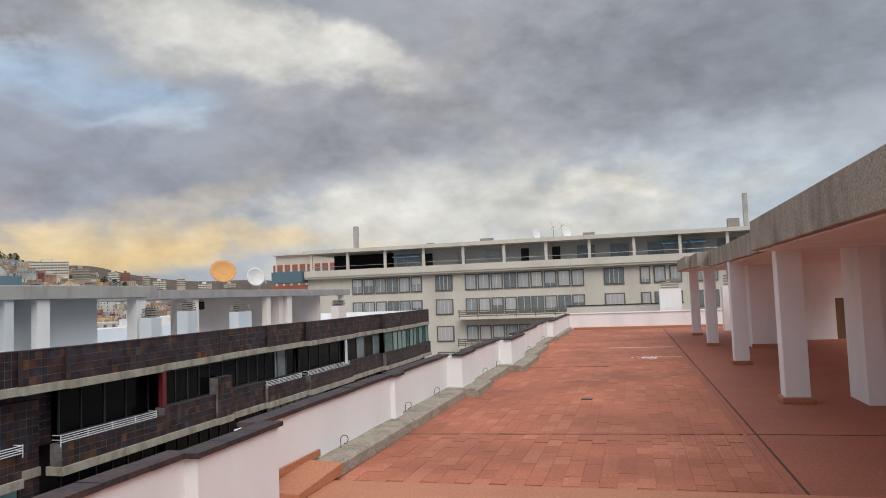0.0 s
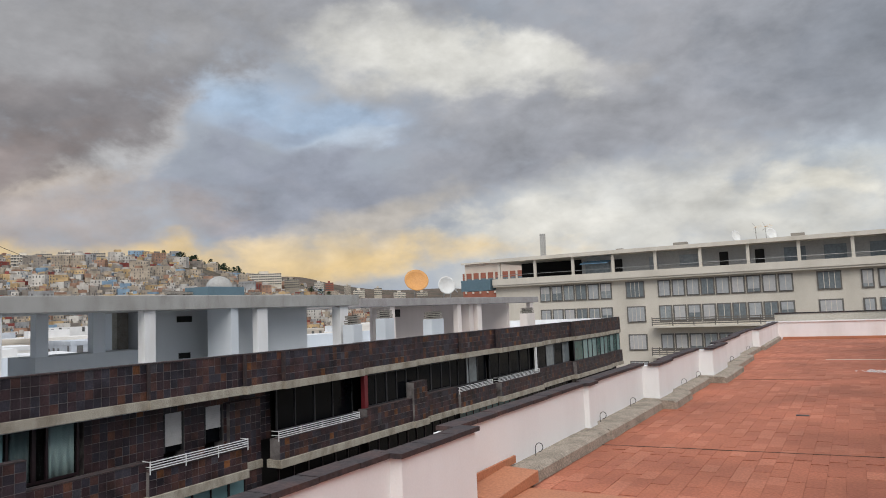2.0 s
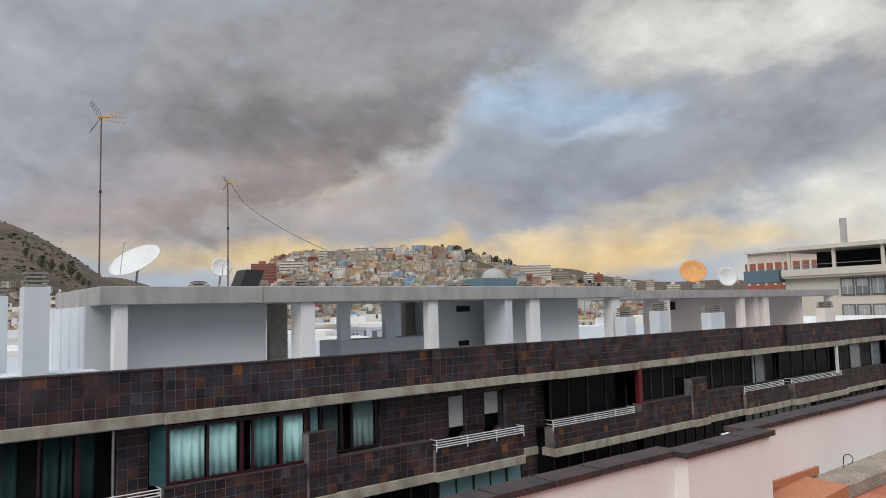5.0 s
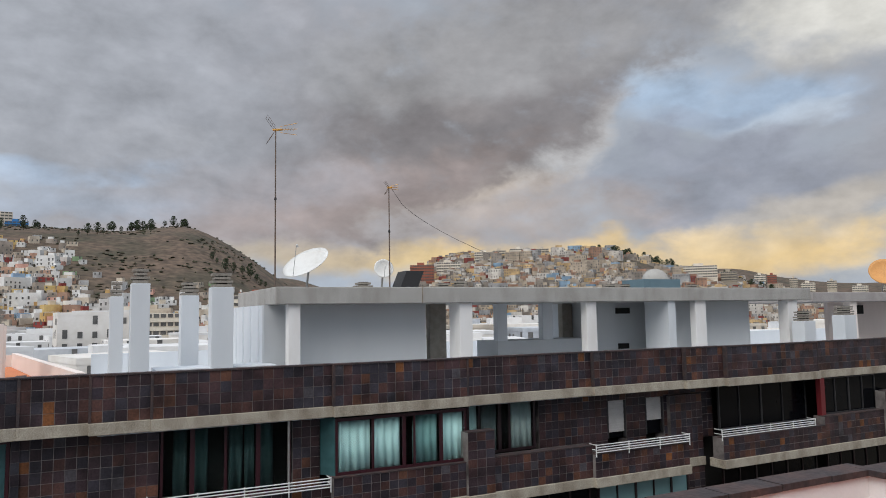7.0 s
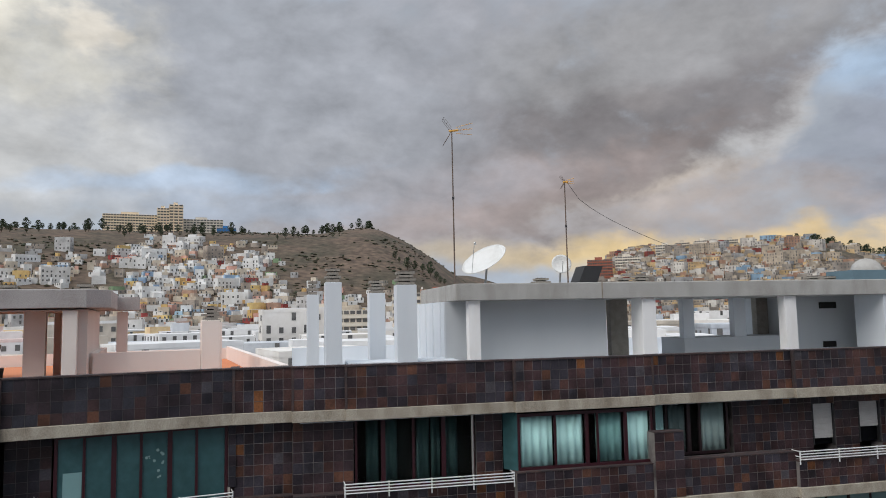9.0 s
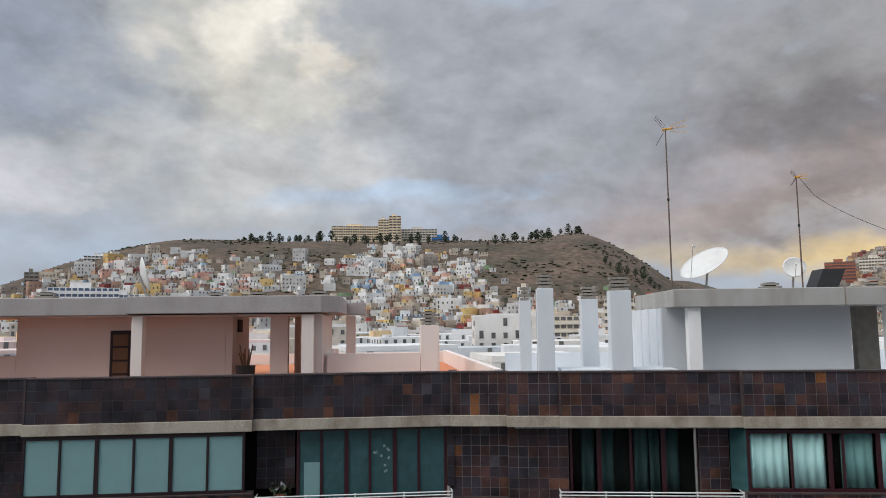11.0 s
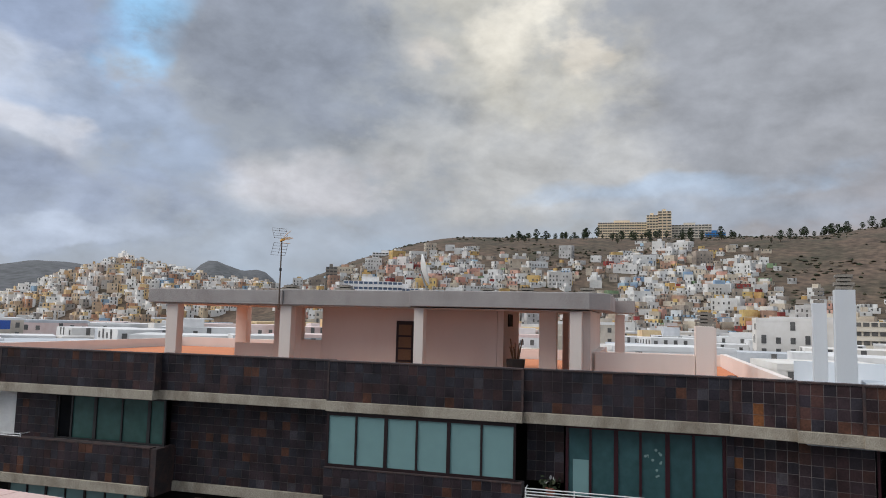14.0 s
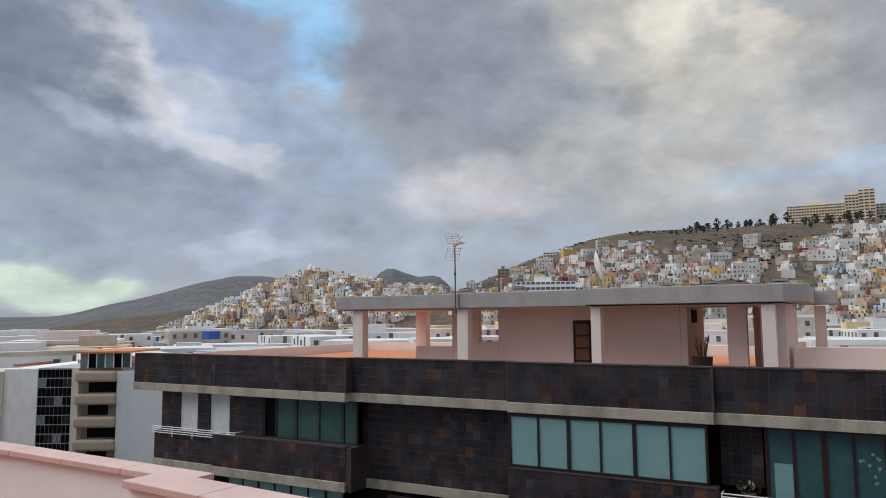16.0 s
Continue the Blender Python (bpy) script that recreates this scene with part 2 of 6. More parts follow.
def palette(name, stops, rough=0.7, grain=0.2, bump=0.2, fine=30.0, spec=0.4, patch=0.25, patch_scale=2.0):
    """Colour by piece: each object or loose piece takes one of the stops (share, colour)."""
    m = mat(name, (0.5, 0.5, 0.5), rough, fine=fine, grain=grain, bump=bump, spec=spec)
    nt = m.node_tree
    o, g = nt.nodes.new("ShaderNodeObjectInfo"), nt.nodes.new("ShaderNodeNewGeometry")
    a = nt.nodes.new("ShaderNodeMath")
    a.operation = "ADD"
    nt.links.new(o.outputs["Random"], a.inputs[0])
    nt.links.new(g.outputs["Random Per Island"], a.inputs[1])
    f = nt.nodes.new("ShaderNodeMath")
    f.operation = "FRACT"
    nt.links.new(a.outputs[0], f.inputs[0])
    rp = nt.nodes.new("ShaderNodeValToRGB")
    rp.color_ramp.interpolation = "CONSTANT"
    nt.links.new(f.outputs[0], rp.inputs[0])
    at = 0.0
    for i, (share, c) in enumerate(stops):
        e = rp.color_ramp.elements[i] if i < 2 else rp.color_ramp.elements.new(at)
        e.position, e.color = at, (*c, 1)
        at += share
    n = nt.nodes.new("ShaderNodeTexNoise")
    n.inputs["Scale"].default_value, n.inputs["Detail"].default_value = patch_scale, 4
    nt.links.new(g.outputs["Position"], n.inputs["Vector"])
    dk = nt.nodes.new("ShaderNodeMix")
    dk.data_type, dk.blend_type = "RGBA", "OVERLAY"
    dk.inputs[0].default_value = patch
    nt.links.new(rp.outputs[0], dk.inputs[6])
    rr = nt.nodes.new("ShaderNodeMapRange")
    rr.inputs[1].default_value, rr.inputs[2].default_value = 0.32, 0.68
    nt.links.new(n.outputs["Fac"], rr.inputs[0])
    nt.links.new(rr.outputs[0], dk.inputs[7])
    over = next(x for x in nt.nodes if x.type == "MIX" and x.blend_type == "OVERLAY" and x is not dk)
    nt.links.new(dk.outputs[2], over.inputs[6])
    return m


def glass_mat(name, tint, rough=0.08, spec=0.4):
    m = mat(name, tint, rough, second=tuple(c * 0.7 for c in tint), scale=1.2, fine=4, grain=0.15, bump=0.02, spec=spec)
    return m


WHITE = mat("white_paint", (0.86, 0.85, 0.84), 0.75, (0.70, 0.67, 0.64), 1.3, 0.55, 60, 0.08, 0.1, streak=0.35)
PINKWALL = mat("pale_pink_paint", (0.84, 0.845, 0.84), 0.75, (0.76, 0.745, 0.735), 1.1, 0.6, 60, 0.08, 0.1, streak=0.35)
COOLWHITE = mat("cool_white_paint", (0.68, 0.71, 0.74), 0.75, (0.56, 0.60, 0.64), 1.0, 0.4, 50, 0.06, 0.1, streak=0.3)
GREYWALL = mat("grey_paint", (0.55, 0.57, 0.585), 0.8, (0.49, 0.51, 0.525), 0.9, 0.5, 50, 0.06, 0.1, streak=0.3)
ROSE = mat("rose_paint", (0.72, 0.63, 0.585), 0.8, (0.64, 0.545, 0.50), 0.9, 0.5, 50, 0.06, 0.1, streak=0.3)
ROSELIGHT = mat("light_rose_paint", (0.83, 0.745, 0.69), 0.8, (0.75, 0.65, 0.60), 0.9, 0.5, 50, 0.06, 0.1, streak=0.3)
CONCRETE = mat("concrete", (0.40, 0.36, 0.295), 0.9, (0.20, 0.165, 0.125), 2.0, 0.8, 45, 0.3, 0.5, streak=0.5)
PALECONC = mat("pale_concrete", (0.42, 0.41, 0.39), 0.9, (0.29, 0.275, 0.25), 1.6, 0.7, 45, 0.25, 0.4, streak=0.4)
PINKCONC = mat("grey_pink_concrete", (0.40, 0.375, 0.365), 0.9, (0.30, 0.275, 0.265), 1.4, 0.7, 45, 0.2, 0.4, streak=0.5)
SLATE = mat("slate", (0.040, 0.032, 0.034), 0.75, (0.095, 0.052, 0.044), 4, 0.7, 30, 0.3, 0.4)
PINKCOPING = mat("pink_coping", (0.64, 0.46, 0.42), 0.75, (0.54, 0.38, 0.345), 2.5, 0.7, 60, 0.08, 0.1)
PALEGROUT = mat("pale_grout", (0.21, 0.19, 0.182), 0.9, (0.05, 0.042, 0.042), 1.3, 0.95, 40, 0.2, 0.3)
GROUT = mat("grey_grout", (0.13, 0.118, 0.115), 0.9, (0.07, 0.06, 0.058), 3, 0.6, 40, 0.2, 0.3)
TILE = palette("glazed_slate_tile", [(0.22, (0.036, 0.023, 0.027)), (0.22, (0.048, 0.026, 0.028)), (0.18, (0.035, 0.031, 0.040)), (0.16, (0.064, 0.031, 0.027)),
                                     (0.12, (0.026, 0.020, 0.026)), (0.06, (0.092, 0.041, 0.027)), (0.02, (0.15, 0.058, 0.022)), (0.02, (0.062, 0.056, 0.064))], 0.48, 0.3, 0.25, 25, 0.28, 0.55, 1.7)
GREYTILE = palette("grey_glazed_tile", [(0.24, (0.029, 0.022, 0.027)), (0.24, (0.036, 0.025, 0.029)), (0.2, (0.031, 0.030, 0.038)), (0.14, (0.046, 0.026, 0.026)), (0.1, (0.022, 0.019, 0.025)), (0.05, (0.085, 0.038, 0.025)), (0.03, (0.055, 0.05, 0.058))], 0.48, 0.3, 0.25, 25, 0.25, 0.5, 1.7)
FLOORTILE = palette("terracotta_tile", [(0.24, (0.385, 0.128, 0.070)), (0.26, (0.40, 0.135, 0.074)), (0.2, (0.36, 0.118, 0.065)), (0.18, (0.44, 0.160, 0.092)), (0.12, (0.39, 0.130, 0.074))], 0.75, 0.2, 0.25, 35, 0.35, 0.22, 0.55)
REDFLOOR = mat("red_floor_paint", (0.38, 0.125, 0.070), 0.75, (0.30, 0.095, 0.062), 0.8, 0.7, 30, 0.2, 0.25)
ORANGE = mat("orange_paint", (0.46, 0.19, 0.10), 0.7, (0.38, 0.15, 0.085), 1.5, 0.6, 40, 0.15, 0.2)
ORANGEROOF = mat("orange_roof_paint", (0.62, 0.22, 0.095), 0.75, (0.52, 0.18, 0.08), 0.7, 0.6, 30, 0.15, 0.2)
JOINT = mat("joint_dirt", (0.10, 0.055, 0.04), 0.95, fine=30)
MORTAR = mat("thin_mortar", (0.44, 0.26, 0.19), 0.9, (0.36, 0.13, 0.085), 6, 0.9, 40, 0.3, 0.3)
CURB = mat("weathered_screed", (0.34, 0.29, 0.235), 0.95, (0.19, 0.165, 0.13), 4.5, 0.85, 50, 0.35, 0.6)
DARKFRAME = mat("dark_maroon_metal", (0.020, 0.009, 0.011), 0.5, fine=40)
REDPOST = mat("red_metal", (0.16, 0.02, 0.025), 0.45)
BLACKMETAL = mat("black_metal", (0.03, 0.03, 0.032), 0.5)
RAILWHITE = mat("white_enamel", (0.75, 0.76, 0.76), 0.45, fine=60, grain=0.05)
DARKGLASS = glass_mat("dark_glass", (0.004, 0.0045, 0.006), 0.10, 0.06)
TEALGLASS = mat("teal_glass", (0.20, 0.345, 0.35), 0.16, (0.18, 0.315, 0.32), 0.5, 0.5, 3, 0.03, 0.01)
DEEPTEAL = glass_mat("deep_teal_glass", (0.038, 0.098, 0.105), 0.08)
GREENGLASS = glass_mat("green_glass", (0.045, 0.105, 0.095), 0.1)
CURTAIN = mat("pale_teal_curtain", (0.58, 0.74, 0.73), 0.85, (0.48, 0.64, 0.64), 2, 0.6, 30, 0.1, 0.2, streak=0.05)
TEALCURTAIN = mat("teal_curtain", (0.22, 0.36, 0.355), 0.85, (0.15, 0.26, 0.26), 2, 0.6, 30, 0.1, 0.2, streak=0.05)
PALECURTAIN = mat("pale_grey_curtain", (0.42, 0.44, 0.43), 0.85, (0.30, 0.32, 0.31), 2, 0.6, 30, 0.1, 0.2, streak=0.05)
# darker copy of the teal curtain, with the room's shade in its colour
SHADEDCURTAIN = mat("shaded_teal_curtain", (0.052, 0.088, 0.086), 0.85, (0.03, 0.055, 0.054), 2, 0.6, 30, 0.1, 0.2, streak=0.05)
MAROON = mat("maroon_enamel", (0.040, 0.008, 0.013), 0.4, fine=40)
PALETEAL = glass_mat("pale_teal_glass", (0.22, 0.33, 0.32), 0.12)
GREYCURTAIN = mat("grey_curtain", (0.16, 0.175, 0.175), 0.85, (0.10, 0.115, 0.115), 2, 0.6, 30, 0.1, 0.2, streak=0.05)
BLIND = mat("pale_shutter", (0.50, 0.49, 0.48), 0.6, fine=50, grain=0.08)
BEIGE = mat("beige_render", (0.57, 0.51, 0.42), 0.85, (0.41, 0.365, 0.30), 0.25, 0.7, 12, 0.12, 0.2, streak=0.4)
PALEBEIGE = mat("pale_beige_render", (0.70, 0.645, 0.555), 0.85, (0.56, 0.51, 0.43), 0.3, 0.7, 12, 0.12, 0.2, streak=0.4)
TRIM = mat("grey_brown_trim", (0.17, 0.155, 0.138), 0.8, fine=20)
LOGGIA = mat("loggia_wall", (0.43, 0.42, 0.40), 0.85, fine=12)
FARGLASS = glass_mat("far_window_glass", (0.19, 0.215, 0.225), 0.15)
PALEPANE = glass_mat("pale_pane", (0.32, 0.345, 0.35), 0.2)
SHUTTER = mat("grey_shutter", (0.42, 0.43, 0.435), 0.7, fine=30)
BLUEAWN = mat("blue_awning", (0.22, 0.40, 0.58), 0.8, fine=30)
STEELBLUE = mat("blue_grey_sheet", (0.12, 0.19, 0.23), 0.6, fine=30)
BRICKRED = mat("red_brick_render", (0.36, 0.13, 0.085), 0.85, (0.28, 0.10, 0.07), 0.5, 0.6, 15, 0.2)
DISHWHITE = mat("dish_white", (0.70, 0.70, 0.68), 0.5, (0.58, 0.57, 0.54), 3, 0.5, 40, 0.1)
DISHORANGE = mat("dish_rust_orange", (0.66, 0.33, 0.11), 0.6, (0.54, 0.25, 0.08), 3, 0.6, 40, 0.2)
STEEL = mat("galvanised_steel", (0.38, 0.38, 0.37), 0.45, (0.28, 0.27, 0.25), 5, 0.5, 40, 0.15, metal=0.7)
RUSTYPOLE = mat("rusty_pole", (0.12, 0.095, 0.08), 0.7, (0.19, 0.11, 0.07), 5, 0.7, 40, 0.2)
YELLOW = mat("yellow_plastic", (0.72, 0.38, 0.07), 0.5)
LOUVRE = mat("louvred_concrete", (0.30, 0.275, 0.24), 0.9, (0.20, 0.18, 0.155), 4, 0.7, 40, 0.25, 0.3)
# near-black that paints in the shade of rooms, gaps, vents and recesses
SHADEBLACK = mat("painted_shade_black", (0.015, 0.014, 0.013), 0.9)
WOODDOOR = mat("brown_wood", (0.16, 0.085, 0.045), 0.6, (0.10, 0.05, 0.03), 6, 0.6, 40, 0.25, 0.2, streak=0.1)
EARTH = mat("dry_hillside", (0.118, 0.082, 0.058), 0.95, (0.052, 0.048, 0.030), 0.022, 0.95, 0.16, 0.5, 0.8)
# blue-grey of distance haze put into the far hills' base colour
HAZEHILL = mat("hazed_far_hill", (0.115, 0.118, 0.125), 0.95, (0.078, 0.084, 0.082), 0.006, 0.8, 0.05, 0.3, 0.5)
LEAF = palette("foliage", [(0.3, (0.030, 0.048, 0.022)), (0.3, (0.042, 0.060, 0.028)), (0.2, (0.055, 0.066, 0.034)), (0.2, (0.024, 0.038, 0.020))], 0.8, 0.2, 0.1, 5)
FARTREE = mat("far_tree_green", (0.028, 0.045, 0.026), 0.9, (0.045, 0.058, 0.034), 0.2, 0.6, 2.0, 0.3)
TRUNK = mat("bark", (0.09, 0.065, 0.045), 0.9)
HOUSE = palette("house_paint", [(0.40, (0.68, 0.675, 0.66)), (0.15, (0.54, 0.47, 0.38)), (0.13, (0.36, 0.31, 0.265)), (0.05, (0.60, 0.42, 0.18)), (0.07, (0.42, 0.27, 0.20)),
                                (0.07, (0.48, 0.475, 0.47)), (0.04, (0.62, 0.36, 0.29)), (0.025, (0.26, 0.06, 0.055)), (0.03, (0.34, 0.47, 0.60)), (0.02, (0.24, 0.34, 0.20)), (0.03, (0.60, 0.58, 0.55))], 0.9, 0.1, 0.1, 0.8, 0.2, 0.3, 0.12)
CITYWHITE = palette("flat_town_paint", [(0.50, (0.70, 0.695, 0.69)), (0.14, (0.72, 0.69, 0.65)), (0.10, (0.48, 0.43, 0.37)), (0.08, (0.66, 0.50, 0.30)), (0.09, (0.70, 0.56, 0.53)), (0.09, (0.50, 0.52, 0.55))], 0.9, 0.1, 0.1, 0.8, 0.2, 0.2, 0.15)
HOUSEWIN = mat("house_window", (0.13, 0.125, 0.12), 0.4, (0.06, 0.06, 0.06), 0.3, 0.9, fine=1)


# ---- builders ----
def P(fr, s, n, z):
    """A place on a facade: along it, out of it, up."""
    o, a, b = FRAMES[fr]
    return (o[0] + a[0] * s + b[0] * n, o[1] + a[1] * s + b[1] * n, z)


KA = radians(9.5)
FRAMES = {
    "W": ((-18.0, 0.0), (0.0, 1.0), (1.0, 0.0)),
    "K": ((-18.0, -2.2), (-math.sin(KA), math.cos(KA)), (math.cos(KA), math.sin(KA))),
    "X": ((0.0, 0.0), (0.0, 1.0), (1.0, 0.0)),
}
BOX = [(0, 1, 3, 2), (4, 6, 7, 5), (0, 4, 5, 1), (2, 3, 7, 6), (0, 2, 6, 4), (1, 5, 7, 3)]


class Mesh:
    """Collects the faces of one part."""

    def __init__(self):
        self.v, self.f = [], []

    def box(self, x0, x1, y0, y1, z0, z1):
        """An upright box in world axes."""
        return self.corners([(x, y, z) for x in sorted((x0, x1)) for y in sorted((y0, y1)) for z in sorted((z0, z1))])

    def fbox(self, fr, s0, s1, n0, n1, z0, z1):
        (s0, s1), (n0, n1), (z0, z1) = sorted((s0, s1)), sorted((n0, n1)), sorted((z0, z1))
        return self.corners([P(fr, s, n, z) for n in (n0, n1) for s in (s0, s1) for z in (z0, z1)])

    def corners(self, c):
        k = len(self.v)
        self.v += c
        self.f += [tuple(k + i for i in q) for q in BOX]
        return self

    def prism(self, ring, z0, z1):
        """An upright prism on a ring of (x, y), counter-clockwise."""
        k, n = len(self.v), len(ring)
        self.v += [(x, y, z0) for x, y in ring] + [(x, y, z1) for x, y in ring]
        self.f += [tuple(k + n + i for i in range(n)), tuple(k + i for i in reversed(range(n)))]
        self.f += [(k + i, k + (i + 1) % n, k + n + (i + 1) % n, k + n + i) for i in range(n)]
        return self

    def rod(self, a, b, r, sides=8, r2=None):
        """A round bar from a to b."""
        a, b = Vector(a), Vector(b)
        q = (b - a).to_track_quat("Z", "Y")
        k = len(self.v)
        for p, rr in ((a, r), (b, r if r2 is None else r2)):
            self.v += [tuple(p + q @ Vector((rr * math.cos(2 * math.pi * i / sides), rr * math.sin(2 * math.pi * i / sides), 0))) for i in range(sides)]
        self.f += [(k + i, k + (i + 1) % sides, k + sides + (i + 1) % sides, k + sides + i) for i in range(sides)]
        self.f += [tuple(k + i for i in reversed(range(sides))), tuple(k + sides + i for i in range(sides))]
        return self


def part(name, m, material, parent=None, label="", bevel=0.0, smooth=False):
    me = bpy.data.meshes.new(name)
    if isinstance(m, bmesh.types.BMesh):
        m.to_mesh(me)
        m.free()
    else:
        me.from_pydata(m.v, [], m.f)
        b = bmesh.new()
        b.from_mesh(me)
        bmesh.ops.recalc_face_normals(b, faces=b.faces)
        b.to_mesh(me)
        b.free()
    me.materials.append(material)
    if smooth:
        for p in me.polygons:
            p.use_smooth = True
    ob = new(name, me)
    if bevel:
        bv = ob.modifiers.new("edge", "BEVEL")
        bv.width, bv.segments, bv.limit_method = bevel, 2, "ANGLE"
    if parent:
        ob.parent = parent
        if parent.type == "EMPTY":
            ob.matrix_parent_inverse = Matrix.Translation(-parent.location)
    if label:
        ob["label"] = label
    return ob


def thing(name, label, category, group="", kind="", at=None):
    ob = new(name)
    if at is not None:
        ob.location = at
    return tagged(ob, label, category, group, kind)


# ---- ground and hills ----
def bump01(x, a, b):
    t = min(1.0, max(0.0, (x - a) / (b - a)))
    return t * t * (3 - 2 * t)


def ridge(az, a0, a1, b1, b0):
    return bump01(az, a0, a1) * (1 - bump01(az, b1, b0))


GROUND = -20.0


def land(x, y):
    """Height of the land."""
    r, az = math.hypot(x, y), math.degrees(math.atan2(-x, y))
    wob = noise.noise((x * 0.006, y * 0.006, 3.1)) * 0.6 + noise.noise((x * 0.017, y * 0.017, 5.0)) * 0.3
    h = GROUND
    # long hill with a plateau
    up1 = bump01(r, 300 + 30 * wob, 900)
    h += ridge(az, 68, 83.5, 112, 141) * up1 * (122 + 4 * wob) * (1 - 0.5 * bump01(r, 1300, 2200))
    h += math.exp(-((az - 83.5) / 2.6) ** 2) * bump01(r, 600, 860) * 6
    # lower built-up hill
    h += ridge(az, 33, 52, 62.5, 69) * bump01(r, 420, 1000) * (98 + 8 * wob) * (1 - 0.6 * bump01(r, 1250, 2000))
    h += ridge(az, 14, 30, 40, 48) * bump01(r, 700, 1500) * 66
    h += ridge(az, 60, 66, 74, 82) * bump01(r, 1100, 1700) * 66
    # steep little hill covered with houses
    hx, hy = -700 * math.sin(radians(139.2)), 700 * math.cos(radians(139.2))
    h += 66 * max(0.0, 1 - math.hypot(x - hx, y - hy) / 150) ** 0.9
    # bare hills behind
    for a, w, d, dw, hh in ((142.5, 7.0, 2300, 500, 152), (148.5, 4.0, 2300, 500, 38), (153.5, 4.0, 2300, 500, 45), (133.0, 2.4, 3600, 500, 200), (129.2, 2.2, 3700, 500, 185), (136, 6, 3500, 500, 60), (160, 8, 3000, 600, 40)):
        h += hh * math.exp(-((az - a) / w) ** 2) * math.exp(-((r - d) / dw) ** 2) * (1 + 0.06 * wob)
    h += wob * 3 * bump01(r, 400, 900)
    return h


def make_ground():
    azs = [a * 0.6 for a in range(0, 290)] + [174 + a * 6 for a in range(0, 31)]
    rs = [0.0, 30, 80, 150, 220] + [260 + 26 * i for i in range(40)] + [1350, 1450, 1600, 1800, 1950, 2100, 2250, 2400, 2600, 2900, 3200, 3400, 3550, 3700, 3900, 4200, 4600, 4900]
    v, f, n = [], [], len(azs)
    for r in rs:
        for az in azs:
            x, y = -r * math.sin(radians(az)), r * math.cos(radians(az))
            v.append((x, y, land(x, y)))
    for i in range(len(rs) - 1):
        for j in range(n):
            k = (j + 1) % n
            f.append((i * n + j, i * n + k, (i + 1) * n + k, (i + 1) * n + j))
    me = bpy.data.meshes.new("ground")
    me.from_pydata(v, [], f)
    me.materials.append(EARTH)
    me.materials.append(HAZEHILL)
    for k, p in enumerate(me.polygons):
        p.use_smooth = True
        # faces beyond 1700 m take the haze-coloured material
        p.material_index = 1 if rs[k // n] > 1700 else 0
    tagged(new("ground", me), "dry brown hills and flat town ground", "ground", kind="structure")


make_ground()


